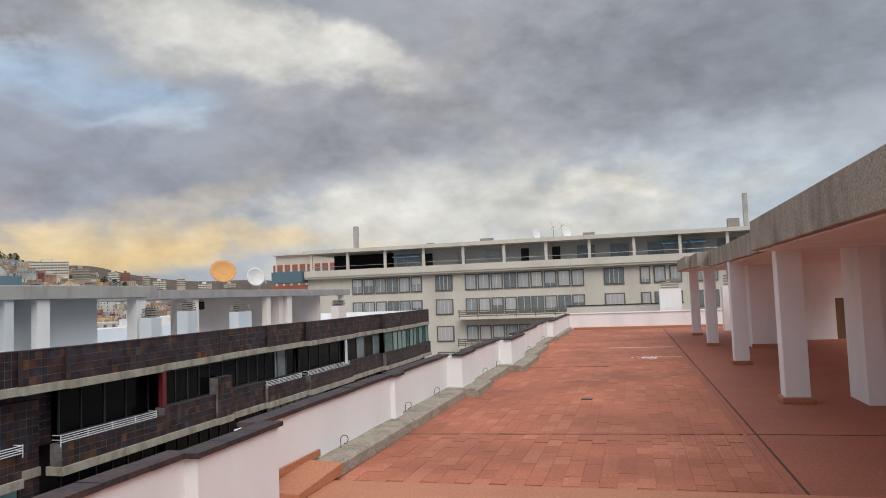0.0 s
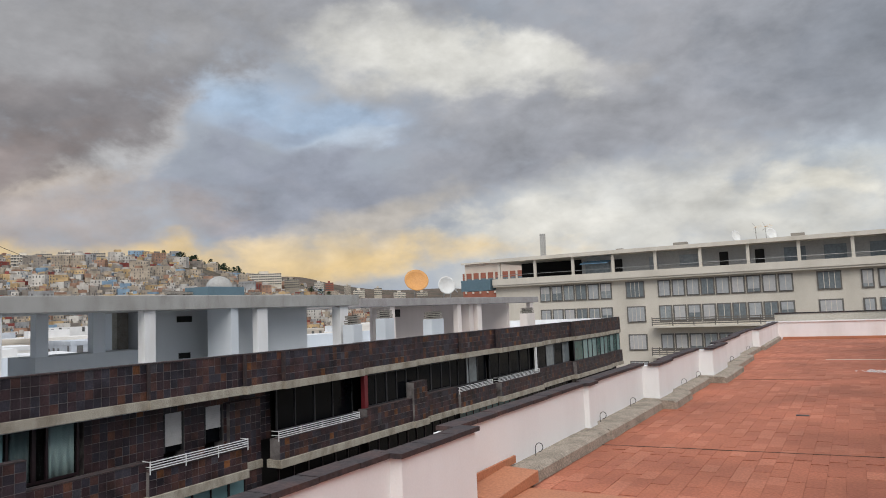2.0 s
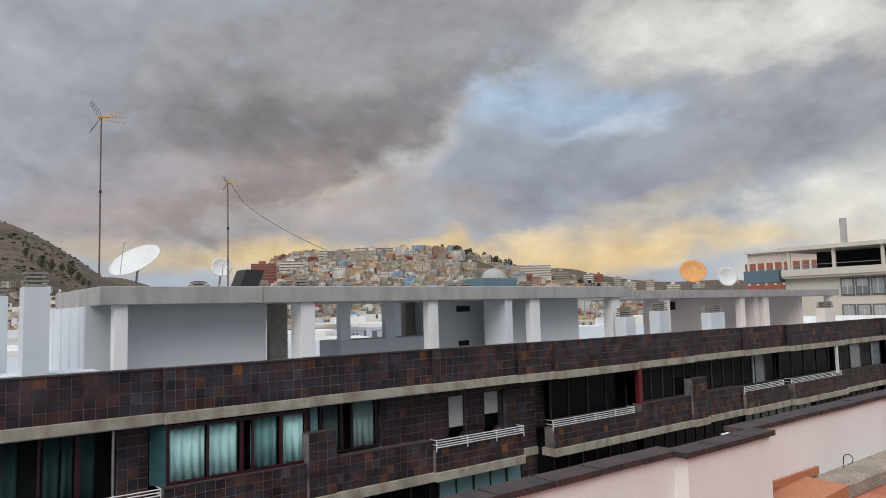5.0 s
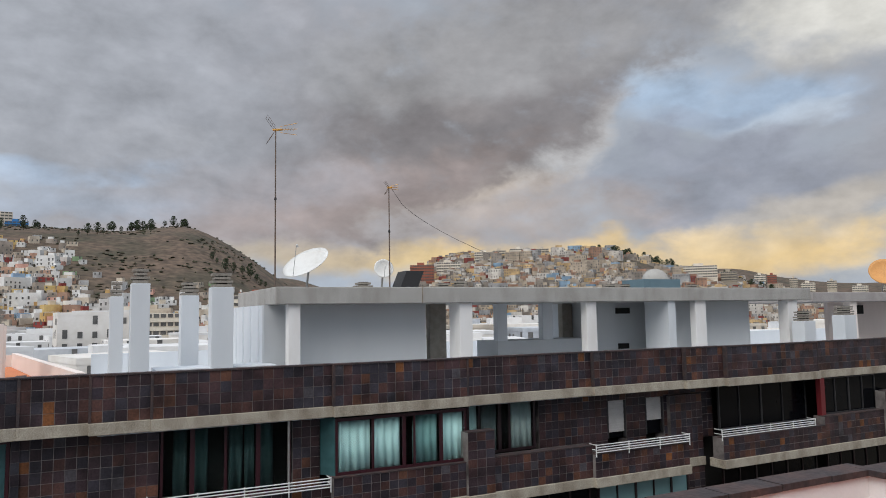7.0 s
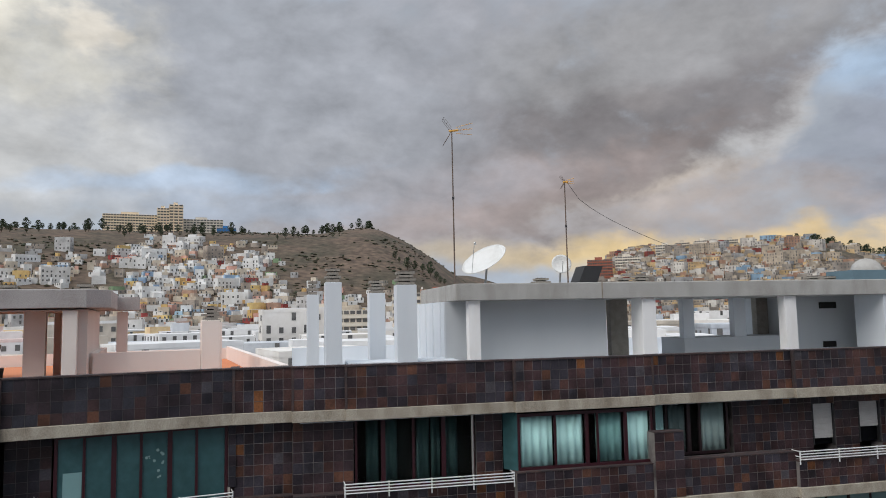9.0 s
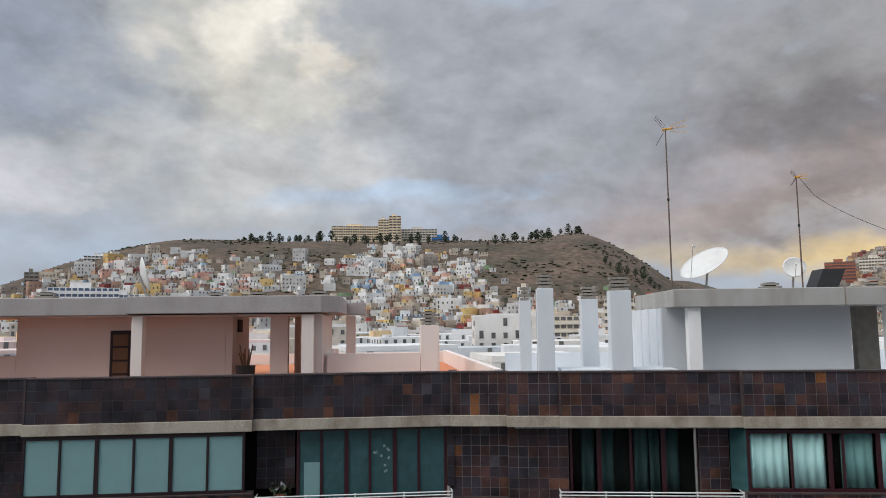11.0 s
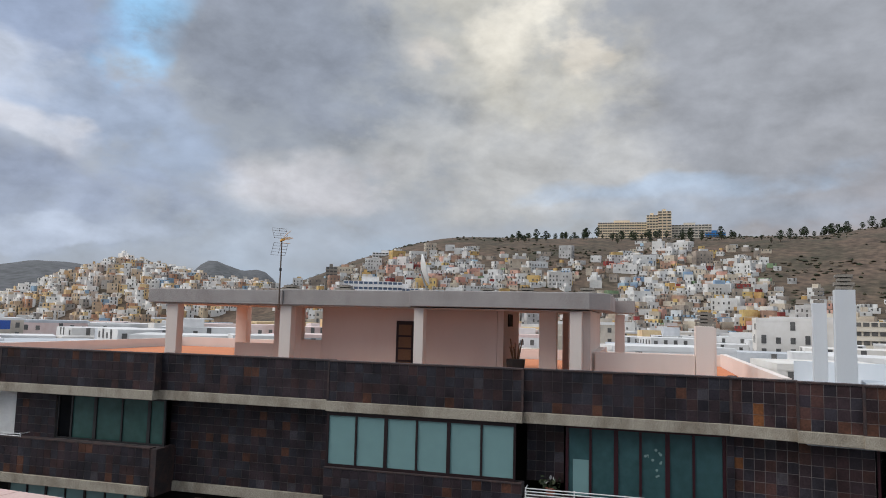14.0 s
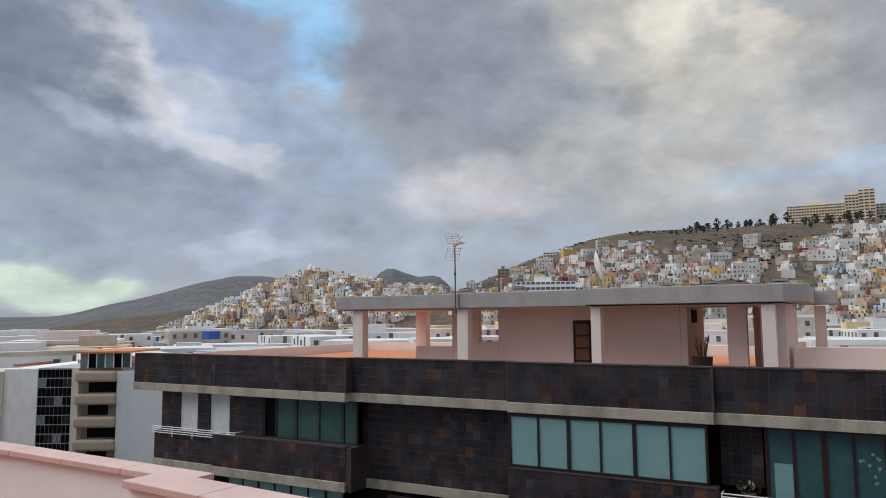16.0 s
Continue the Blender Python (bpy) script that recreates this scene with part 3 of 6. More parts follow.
# ---- own roof terrace ----
def make_terrace():
    part("floor", Mesh().box(-3.9, 16, 6.2, 33.75, -0.30, -0.005), REDFLOOR)
    tagged(bpy.data.objects["floor"], "worn terracotta-tiled roof terrace floor", "floor", kind="structure")
    part("floor_under_canopy", Mesh().box(1.18, 16, 6.75, 33.4, -0.0045, 0.0), REDFLOOR)
    tagged(bpy.data.objects["floor_under_canopy"], "smooth red painted terrace floor", "floor", kind="structure")
    # building body under the terrace
    part("building_body", Mesh().box(-3.9, 16, -30, 33.75, GROUND, -0.31), PINKWALL)
    tagged(bpy.data.objects["building_body"], "pale rendered walls of the near apartment block", "wall", kind="structure")
    part("floor_near", Mesh().box(-3.9, 16, -30, 6.19, -0.30, 0.0), REDFLOOR)
    tagged(bpy.data.objects["floor_near"], "red painted roof floor", "floor", kind="structure")
    k = thing("terrace_kerb", "low orange painted upstand across the terrace", "kerb", kind="structure")
    part("upstand", Mesh().box(-3.12, 16, 5.95, 6.72, 0.0, 0.05), ORANGE, k, bevel=0.008)
    ramp_mesh = Mesh()
    ramp_mesh.corners([(x, y, z if z < 0.1 else 0.12 + 0.05 * (y > 6.5) + 0.02 * (x < -3.1)) for x in (-3.335, -2.95) for y in (5.96, 6.94) for z in (0.0505, 0.13)])
    part("plinth", ramp_mesh, ORANGE, k, bevel=0.008)
    part("flashing", Mesh().box(-3.335, -3.31, 5.96, 7.2, 0.165, 0.24), ORANGE, k)
    # parapet, stepping in and out: from y, to y, inner face
    w = thing("wall_parapet", "white painted parapet with dark slate coping slabs", "parapet", kind="structure")
    runs = [(1.2, 4.75, -3.24), (4.75, 5.95, -3.13), (5.95, 9.55, -3.34), (9.55, 9.85, -3.27), (9.85, 12.7, -3.36), (12.7, 13.7, -3.08), (13.7, 16.75, -3.16), (16.75, 18.7, -2.86), (18.7, 22.5, -3.06), (22.5, 26.5, -3.18), (26.5, 33.4, -2.96)]
    top = 0.70
    for k, (y0, y1, x) in enumerate(runs):
        part("parapet_wall", Mesh().box(x - 0.14, x, y0, y1, -0.3, top), PINKWALL if y0 < 18 else WHITE, w)
        if k:
            before = runs[k - 1][2]
            lo, hi = min(before, x) - 0.14, max(before, x) - 0.002
            part("parapet_return", Mesh().box(lo, hi, y0 - (0.14 if before > x else 0.003), y0 + (0.14 if before < x else 0.003), -0.3, top - 0.003), PINKWALL, w)
        n = max(1, round((y1 - y0 + 0.2) / 0.46))
        for i in range(n):
            a = y0 - 0.05 + (y1 - y0 + 0.1) * i / n
            b = y0 - 0.05 + (y1 - y0 + 0.1) * (i + 1) / n
            rise = random.uniform(0, 0.006)
            part("coping_slab", Mesh().box(x - 0.17, x + 0.03, a + 0.006, b - 0.006, top + rise, top + 0.04 + rise), SLATE, w)
    # screed kerb at the foot of the parapet
    c = thing("kerb_screed", "weathered grey screed kerb along the parapet foot", "kerb", kind="structure")
    for y0, y1, x in [(6.95, 9.6, -3.02), (9.61, 12.5, -3.00), (12.51, 13.9, -2.78), (13.91, 16.5, -2.89), (16.51, 19.2, -2.56), (19.21, 22.7, -2.73), (22.71, 26.7, -2.95), (26.71, 33.0, -2.83)]:
        bm = bmesh.new()
        ring = [(-3.9, 0.0), (x, 0.0), (x - 0.01, 0.11), (x - 0.05, 0.14), (-3.9, 0.16)]
        n = 8
        rows = []
        for i in range(n + 1):
            y = y0 + (y1 - y0) * i / n
            j = 0.02 * noise.noise((y * 1.3, 0, 1))
            rows.append([bm.verts.new((px + (j if k0 in (1, 2, 3) else 0), y, pz + j * 0.4 * (pz > 0.01))) for k0, (px, pz) in enumerate(ring)])
        for r0, r1 in zip(rows, rows[1:]):
            for q in range(len(ring)):
                p = (q + 1) % len(ring)
                bm.faces.new((r0[q], r0[p], r1[p], r1[q]))
        bm.faces.new(rows[0])
        bm.faces.new(list(reversed(rows[-1])))
        bmesh.ops.recalc_face_normals(bm, faces=bm.faces)
        part("kerb_length", bm, CURB, c)
    # end wall of the terrace
    e = thing("wall_end", "white painted end wall of the terrace", "wall", kind="structure")
    part("end_wall", Mesh().box(-3.4, 16, 33.4, 33.7, -0.3, 0.70), WHITE, e)
    part("end_skirting", Mesh().box(-2.8, 16, 33.3, 33.398, 0.0, 0.1), ORANGE, e)
    part("end_coping", Mesh().box(-3.4, 16, 33.36, 33.74, 0.702, 0.74), WHITE, e)
    part("rear_balustrade", Mesh().box(-3.3, 2.2, 36.0, 36.2, -3.0, 1.0), PALEBEIGE, e)
    part("rear_rail", Mesh().box(-3.3, 2.2, 35.97, 36.23, 1.001, 1.05), SLATE, e)


make_terrace()


def hook(y, x):
    """A bent steel ring on the parapet's face."""
    bm = Mesh()
    pts = [(x + 0.03, y, 0.14), (x + 0.03, y, 0.24)] + [(x + 0.075 - 0.045 * math.cos(a), y + 0.01 * math.sin(a), 0.24 + 0.045 * math.sin(a)) for a in [0.3 * i for i in range(1, 17)]]
    for a, b in zip(pts, pts[1:]):
        bm.rod(a, b, 0.0045, 6)
    t = thing("wall_ring", "thin dark bent steel ring on the parapet wall", "ring", "rings along the parapet")
    part("ring", bm, BLACKMETAL, t)


for hy, hx in ((7.69, -3.32), (10.1, -3.34), (11.67, -3.34), (14.63, -3.14), (16.1, -3.14), (20.2, -3.04), (24.5, -3.16)):
    hook(hy, hx)


def make_canopy():
    c = thing("canopy", "raw concrete canopy slab over the terrace", "canopy", kind="structure")
    for x0, y0, y1, z0, z1 in ((1.74, -30, 12.1, 2.30, 2.76), (2.02, 12.1, 21.6, 2.32, 2.72), (1.72, 21.6, 24.0, 2.34, 2.74), (1.55, 24.0, 28.2, 2.34, 2.74)):
        part("roof_slab", Mesh().box(x0, 7.2, y0, y1, z0, z1), CONCRETE, c, bevel=0.012)
        part("ceiling_coat", Mesh().box(x0 + 0.10, 7.1, y0 + 0.02, y1 - 0.1, z0 - 0.02, z0 - 0.002), WHITE, c)
    for x, y, w in ((2.05, 11.88, 0.35), (2.05, 17.45, 0.32), (1.99, 22.85, 0.31), (1.93, 27.75, 0.30)):
        t = thing("column", "white painted square concrete column on a red plinth", "column", "columns under the canopy", at=(x + w / 2, y + w / 2, 0))
        part("shaft", Mesh().box(x, x + w, y, y + w, 0.0, 2.34), WHITE, t, bevel=0.012)
        m = Mesh()
        m.prism([(x - 0.05, y - 0.05), (x + w + 0.05, y - 0.05), (x + w + 0.05, y + w + 0.05), (x - 0.05, y + w + 0.05)], 0.0, 0.09)
        part("plinth", m, ORANGE, t, bevel=0.012)
    h = thing("stair_house", "white rendered stair housing with a dark doorway under the canopy", "stair house", kind="structure")
    part("house_wall", Mesh().box(3.11, 5.6, 12.37, 12.62, 0, 2.3), WHITE, h)
    part("house_wall", Mesh().box(3.11, 3.36, 11.7, 12.366, 0, 2.3), WHITE, h)
    part("house_skirting", Mesh().box(3.112, 5.6, 12.34, 12.366, 0, 0.1), ORANGE, h)
    part("house_wall", Mesh().box(3.1, 4.0, 22.0, 24.4, 0, 2.32), WHITE, h)
    part("house_skirting", Mesh().box(3.08, 4.02, 21.97, 21.997, 0, 0.1), ORANGE, h)
    part("house_wall", Mesh().box(5.0, 5.9, 24.6, 24.9, 0, 2.32), WHITE, h)
    part("house_wall", Mesh().box(5.9, 7.1, 24.9, 25.2, 0, 2.32), WHITE, h)
    part("house_wall", Mesh().box(5.61, 7.0, 12.37, 12.62, 0, 2.3), WHITE, h)
    part("back_parapet", Mesh().box(15.7, 16.0, -30, 33.4, -0.3, 0.9), WHITE, h)
    d = thing("door", "rusty brown metal door in the stair housing", "door")
    part("leaf", Mesh().box(5.95, 6.75, 24.84, 24.89, 0.0, 1.25), WOODDOOR, d)
    # chimney and low shafts behind the columns
    for x, y, w, z in ((-0.15 + 1.2, 34.2, 0.95, 1.7), (3.3, 30.2, 0.55, 1.75)):
        s = thing("chimney", "white square ventilation shaft with louvred cap", "chimney", "ventilation shafts")
        part("shaft", Mesh().box(x, x + w, y, y + w, -0.3, z), WHITE, s)
        for i in range(4):
            part("louvre", Mesh().box(x + 0.1, x + w - 0.1, y + 0.1, y + w - 0.1, z + 0.03 + i * 0.11, z + 0.1 + i * 0.11), LOUVRE, s)


make_canopy()


# ---- tiled street facades ----
def tile_rows(fr, s0, s1, z0, z1, n, parent, loose, size=0.245):
    """Fills a rectangle of facade with square tiles; loose ones are parts, the rest one mesh."""
    rows = max(1, round((z1 - z0) / size))
    cols = max(1, round((s1 - s0) / size))
    hs, hz = (s1 - s0) / cols, (z1 - z0) / rows
    o, a, b = FRAMES[fr]
    for i in range(cols):
        for j in range(rows):
            s, z = s0 + hs * (i + 0.5), z0 + hz * (j + 0.5)
            TILES.append((fr, s, z, n, hs, hz, parent if loose(s) else None))


TILES = []


def backing(fr, s0, s1, z0, z1, n, parent, depth=0.45, name="wall_core"):
    part(name, Mesh().fbox(fr, s0, s1, n - depth, n, z0, z1), PALEGROUT if fr == "W" else GROUT, parent)


TOP, B0, B1, SILL, C0, C1 = 0.58, -0.45, -0.72, -2.2, -3.1, -3.38


def parapet_run(fr, s0, s1, n, parent, loose):
    backing(fr, s0, s1, B0, TOP, n, parent)
    tile_rows(fr, s0, s1, B0, TOP, n, parent, loose)
    for s in (s0, s1):
        part("corner_trim", Mesh().fbox(fr, s - 0.03, s + 0.03, n - 0.4, n + 0.018, B0 + 0.002, TOP - 0.002), SLATE, parent)
    part("coping_strip", Mesh().fbox(fr, s0 - 0.01, s1 + 0.01, n - 0.28, n + 0.03, TOP + 0.001, TOP + 0.035), SLATE, parent)
    part("concrete_band", Mesh().fbox(fr, s0 - 0.02, s1 + 0.02, n - 0.45, n + 0.07, B1, B0 - 0.003), CONCRETE, parent, bevel=0.012)


def lower_run(fr, s0, s1, n, parent, loose, top=SILL):
    backing(fr, s0, s1, C0, top, n, parent)
    tile_rows(fr, s0, s1, C0, top, n, parent, loose)
    part("coping_strip", Mesh().fbox(fr, s0, s1, n - 0.27, n + 0.02, top + 0.001, top + 0.03), SLATE, parent)
    part("concrete_band", Mesh().fbox(fr, s0 - 0.02, s1 + 0.02, n - 0.6, n + 0.07, C1, C0 - 0.003), CONCRETE, parent, bevel=0.012)


def tiled_wall(fr, s0, s1, n, parent, loose, z0=SILL, z1=B1):
    backing(fr, s0, s1, z0, z1 - 0.002, n, parent)
    tile_rows(fr, s0, s1, z0, z1, n, parent, loose)


def window(fr, s0, s1, n, cuts, glass, frame_mat=DARKFRAME, z0=SILL, z1=B1, label="", wide=0.07):
    """A strip window: frame, mullions at the cuts, one pane between each two."""
    w = thing("window", label, "window", "street windows")
    m = Mesh()
    m.fbox(fr, s0, s1, n - 0.07, n, z1 - 0.08, z1)
    m.fbox(fr, s0, s1, n - 0.07, n, z0, z0 + 0.07)
    m.fbox(fr, s0, s0 + wide, n - 0.07, n, z0 + 0.071, z1 - 0.081)
    m.fbox(fr, s1 - wide, s1, n - 0.07, n, z0 + 0.071, z1 - 0.081)
    part("frame", m, frame_mat, w)
    edges = [s0 + wide] + list(cuts) + [s1 - wide]
    for i, c in enumerate(cuts):
        h = wide * (0.75 if i % 2 else 0.42)
        part("mullion", Mesh().fbox(fr, c - h, c + h, n - 0.065, n + 0.004, z0 + 0.071, z1 - 0.081), frame_mat, w)
    for i, (a, b) in enumerate(zip(edges, edges[1:])):
        g = glass[i % len(glass)] if isinstance(glass, (list, tuple)) else glass
        pane = part("pane", Mesh().fbox(fr, a + 0.002, b - 0.002, n - 0.05, n - 0.035, z0 + 0.072, z1 - 0.082), g, w)
        pane.visible_shadow = g is not PANECLEAR
    return w


def curtain(fr, s0, s1, n, z0, z1, material):
    """A hanging cloth with folds."""
    v, f, k = [], [], int((s1 - s0) / 0.045)
    for i in range(k + 1):
        s = s0 + (s1 - s0) * i / k
        d = n + 0.03 * math.sin(i * 1.35) + 0.015 * math.sin(i * 0.53 + 1)
        v += [P(fr, s, d, z0), P(fr, s, d, z1)]
        if i:
            f.append((2 * i - 2, 2 * i - 1, 2 * i + 1, 2 * i))
    m = Mesh()
    m.v, m.f = v, f
    t = thing("curtain", "pale gathered curtain hanging behind the window glass", "curtain", "curtains")
    ob = part("cloth", m, material, t, smooth=True)
    so = ob.modifiers.new("cloth", "SOLIDIFY")
    so.thickness = 0.006


def railing(fr, s0, s1, n, z, label="white enamelled balcony railing of thin horizontal bars", tilt=0.0):
    r = thing("balcony_railing", label, "railing", "balcony railings")
    for i in range(4):
        a = z + 0.03 + i * 0.072
        part("bar", Mesh().rod(P(fr, s0, n, a), P(fr, s1, n, a + tilt), 0.016, 6), RAILWHITE, r)
    for s in (s0, s1):
        for i in (1, 3):
            part("return_bar", Mesh().rod(P(fr, s, n, z + 0.03 + i * 0.072), P(fr, s, n - 0.34, z + 0.03 + i * 0.072), 0.014, 6), RAILWHITE, r)
    k = max(2, round((s1 - s0) / 1.1))
    for i in range(k + 1):
        s = s0 + (s1 - s0) * i / k
        part("post", Mesh().rod(P(fr, s, n - 0.015, z - 0.1), P(fr, s, n - 0.015, z + 0.27 + tilt * i / k), 0.018, 6), RAILWHITE, r)


def make_west():
    """The long dark block across the street."""
    b = thing("tiled_block", "long apartment block clad in dark glazed tiles with concrete bands", "apartment block")
    near = lambda s: 2.0 < s < 8.4
    for s0, s1, n in ((-1.10, 0.28, -0.22), (0.28, 1.55, -0.06), (1.55, 5.83, 0.02), (5.83, 9.68, 0.14), (9.68, 14.05, 0.02), (14.05, 17.7, 0.12), (17.7, 19.4, 0.26), (19.4, 24.0, 0.42), (24.0, 28.3, 0.22),
                      (28.3, 32.8, 0.05), (32.8, 36.9, 0.20), (36.9, 43.2, 0.46), (43.2, 49.2, 0.25), (49.2, 57, 0.52), (57, 61.2, 0.3)):
        parapet_run("W", s0, s1, n, b, near)
    for s0, s1, n, top in ((-1.1, 0.3, -0.3, SILL - 0.28), (0.3, 5.8, -0.05, SILL - 0.28), (5.8, 9.57, 0.16, SILL - 0.03), (9.57, 10.42, 0.28, -1.42), (10.42, 13.85, 0.2, SILL + 0.02), (13.85, 17.62, 0.33, SILL - 0.22),
                           (19.05, 24.2, 0.42, SILL - 0.2), (24.2, 27.65, 0.4, SILL + 0.1), (27.65, 28.8, 0.5, -1.40), (28.8, 32.1, 0.3, SILL + 0.1), (32.1, 36.2, 0.45, SILL - 0.15), (36.6, 42.7, 0.6, SILL - 0.15), (42.7, 49.0, 0.35, SILL), (49.0, 57.2, 0.6, SILL), (57.2, 61.2, 0.4, SILL)):
        lower_run("W", s0, s1, n, b, lambda s: False, top)
    lower_run("W", 17.62, 19.05, -0.45, b, lambda s: False, B1 - 0.3)
    for s0, s1, n in ((-1.1, 0.28, -0.5), (0.28, 1.75, -0.35), (4.9, 5.6, -0.38), (12.5, 15.1, -0.6), (15.88, 16.68, -0.6), (17.48, 19.7, -0.6)):
        tiled_wall("W", s0, s1, n, b, lambda s: False, z0=SILL - 0.3)
    for s0, s1 in ((15.1, 15.88), (16.68, 17.48)):
        tiled_wall("W", s0, s1, -0.6, b, lambda s: False, z1=B1, z0=-1.02)
    tiled_wall("W", 17.62, 19.05, -0.44, b, lambda s: False, z0=C1 - 1.6, z1=C1)
    part("party_joint", Mesh().fbox("W", -1.2, 0.75, -1.7, -0.62, GROUND, TOP - 0.5), SLATE, b)
    part("party_joint", Mesh().fbox("W", -1.22, -1.02, -1.2, -0.42, -0.7, TOP + 0.02), SLATE, b)
    # blackened core stands for the deep shade in gaps behind the facade
    part("core", Mesh().fbox("W", 0.75, 61.1, -2.2, -1.2, GROUND, 0.0), SHADEBLACK, b)
    part("lower_wall", Mesh().fbox("W", 0.45, 61.1, -1.19, -0.75, GROUND, C1 - 1.5), SLATE, b)
    part("end_wall", Mesh().fbox("W", 60.7, 61.1, -14, -0.3, GROUND, TOP - 0.02), WHITE, b)
    part("roof_floor", Mesh().fbox("W", 0.45, 61.1, -15, -0.26, -0.78, -0.5), COOLWHITE, b)
    part("inner_parapet", Mesh().fbox("W", 0.45, 61.1, -15.25, -15.0, -0.8, 0.45), COOLWHITE, b)
    window("W", 1.6, 4.86, -0.40, [1.82, 2.5, 3.27, 4.05], [DARKGLASS, PANECLEAR, PANECLEAR, PANECLEAR, PANECLEAR], MAROON, SILL - 0.28, B1, "wide maroon strip window with teal curtains half drawn inside")
    # black sheet in place of the unlit room behind the panes
    part("bay_back", Mesh().fbox("W", 1.65, 4.82, -1.19, -1.1, SILL - 0.3, B1), SHADEBLACK, b)
    # curtains in the darkened cloth, so they look shaded inside the room
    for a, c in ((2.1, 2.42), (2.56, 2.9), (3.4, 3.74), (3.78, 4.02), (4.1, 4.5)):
        curtain("W", a, c, -0.75, SILL - 0.2, B1 - 0.1, SHADEDCURTAIN)
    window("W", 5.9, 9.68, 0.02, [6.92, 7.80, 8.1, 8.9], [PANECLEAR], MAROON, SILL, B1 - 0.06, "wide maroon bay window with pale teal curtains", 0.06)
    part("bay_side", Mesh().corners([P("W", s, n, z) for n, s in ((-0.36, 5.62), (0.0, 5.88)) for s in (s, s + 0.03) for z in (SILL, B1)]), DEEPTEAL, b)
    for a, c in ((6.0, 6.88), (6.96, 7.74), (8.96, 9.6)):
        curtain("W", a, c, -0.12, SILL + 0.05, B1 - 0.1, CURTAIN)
    # another black sheet for the dark room behind the bay
    part("bay_back", Mesh().fbox("W", 5.95, 9.66, -0.9, -0.8, SILL, B1), SHADEBLACK, b)
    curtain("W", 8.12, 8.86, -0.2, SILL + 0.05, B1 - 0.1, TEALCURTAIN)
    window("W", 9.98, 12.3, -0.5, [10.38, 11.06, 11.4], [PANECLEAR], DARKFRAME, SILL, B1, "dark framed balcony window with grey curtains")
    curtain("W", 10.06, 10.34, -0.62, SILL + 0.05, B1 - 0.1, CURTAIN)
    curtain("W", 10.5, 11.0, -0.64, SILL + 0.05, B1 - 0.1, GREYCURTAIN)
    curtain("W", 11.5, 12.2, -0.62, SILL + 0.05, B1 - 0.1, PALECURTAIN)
    # black sheet painting the room's darkness behind the balcony window
    part("bay_back", Mesh().fbox("W", 9.9, 12.5, -1.1, -1.0, SILL, B1), SHADEBLACK, b)
    for a, c, low in ((15.12, 15.86, -2.02), (16.70, 17.45, -1.76)):
        w = thing("window", "window with a pale rolled-down shutter in the tiled wall", "window", "street windows")
        m = Mesh()
        for i in range(12):
            z = -1.03 - i * (-1.03 - low) / 12
            m.fbox("W", a + 0.03, c - 0.03, -0.68, -0.655 + 0.004 * (i % 2), z - (-1.03 - low) / 12 + 0.004, z)
        part("shutter", m, BLIND, w)
        part("pane", Mesh().fbox("W", a, c, -0.78, -0.75, SILL, -1.0), DARKGLASS, w)
        part("frame", Mesh().fbox("W", a, a + 0.04, -0.7, -0.6, SILL, -1.02).fbox("W", c - 0.04, c, -0.7, -0.6, SILL, -1.02), BLACKMETAL, w)
    window("W", 19.7, 24.2, -0.3, [20.7, 21.8, 22.9], DARKGLASS, BLACKMETAL, SILL - 0.1, B1, "wide dark glazed balcony front", 0.05)
    part("red_post", Mesh().fbox("W", 24.25, 24.48, 0.08, 0.27, SILL, B1), REDPOST, b)
    for s0, s1, n, cuts, glass, low, words in (
        (24.5, 27.7, 0.1, (25.3, 26.1, 26.9), DARKGLASS, SILL + 0.1, "dark strip window"),
        (27.75, 32.1, -0.1, (29.0, 30.2, 31.2), DARKGLASS, SILL + 0.1, "dark strip window"),
        (32.15, 36.5, -0.25, (33.2, 34.1, 34.4, 35.4), [DARKGLASS, DARKGLASS, PALEPANE, FARGLASS, DARKGLASS], SILL, "dark strip window with a pale curtain"),
        (36.6, 43.0, -0.1, (37.9, 39.3, 40.8, 42.2), DARKGLASS, SILL, "dark glazed balcony front"),
        (43.1, 48.9, 0.15, (44.5, 46.0, 47.5), [DARKGLASS, FARGLASS], SILL, "dark strip window with pale blinds"),
    ):
        window("W", s0, s1, n, list(cuts), glass, BLACKMETAL, low, B1, words, 0.05)
    part("white_post", Mesh().fbox("W", 41.9, 42.1, 0.4, 0.5, SILL, B1), RAILWHITE, b)
    window("W", 49.0, 56.9, 0.5, [50.9, 52.0, 53.0, 54.1, 55.0, 56.0], [GREENGLASS, PALETEAL, PALETEAL, PALETEAL], BLACKMETAL, SILL, B1, "green glazed bay window", 0.07)
    window("W", 57.3, 61.0, 0.3, [58.2, 59.2, 60.1], [GREENGLASS, PALETEAL], BLACKMETAL, SILL, B1, "green glazed bay window", 0.07)
    # storey below
    for s0, s1, g in ((0.6, 5.6, DEEPTEAL), (6, 9.6, TEALGLASS), (10.2, 14, DARKGLASS), (14.3, 18, TEALGLASS), (19.6, 24.4, DARKGLASS), (25, 32.6, DARKGLASS), (33, 40, DEEPTEAL), (40.5, 49, DARKGLASS), (50, 61, DARKGLASS)):
        k = max(2, round((s1 - s0) / 0.75))
        window("W", s0, s1, -0.15, [s0 + (s1 - s0) * (i + 1) / k for i in range(k - 1)], g, DARKFRAME, C1 - 1.45, C1, "strip window of the storey below", 0.05)
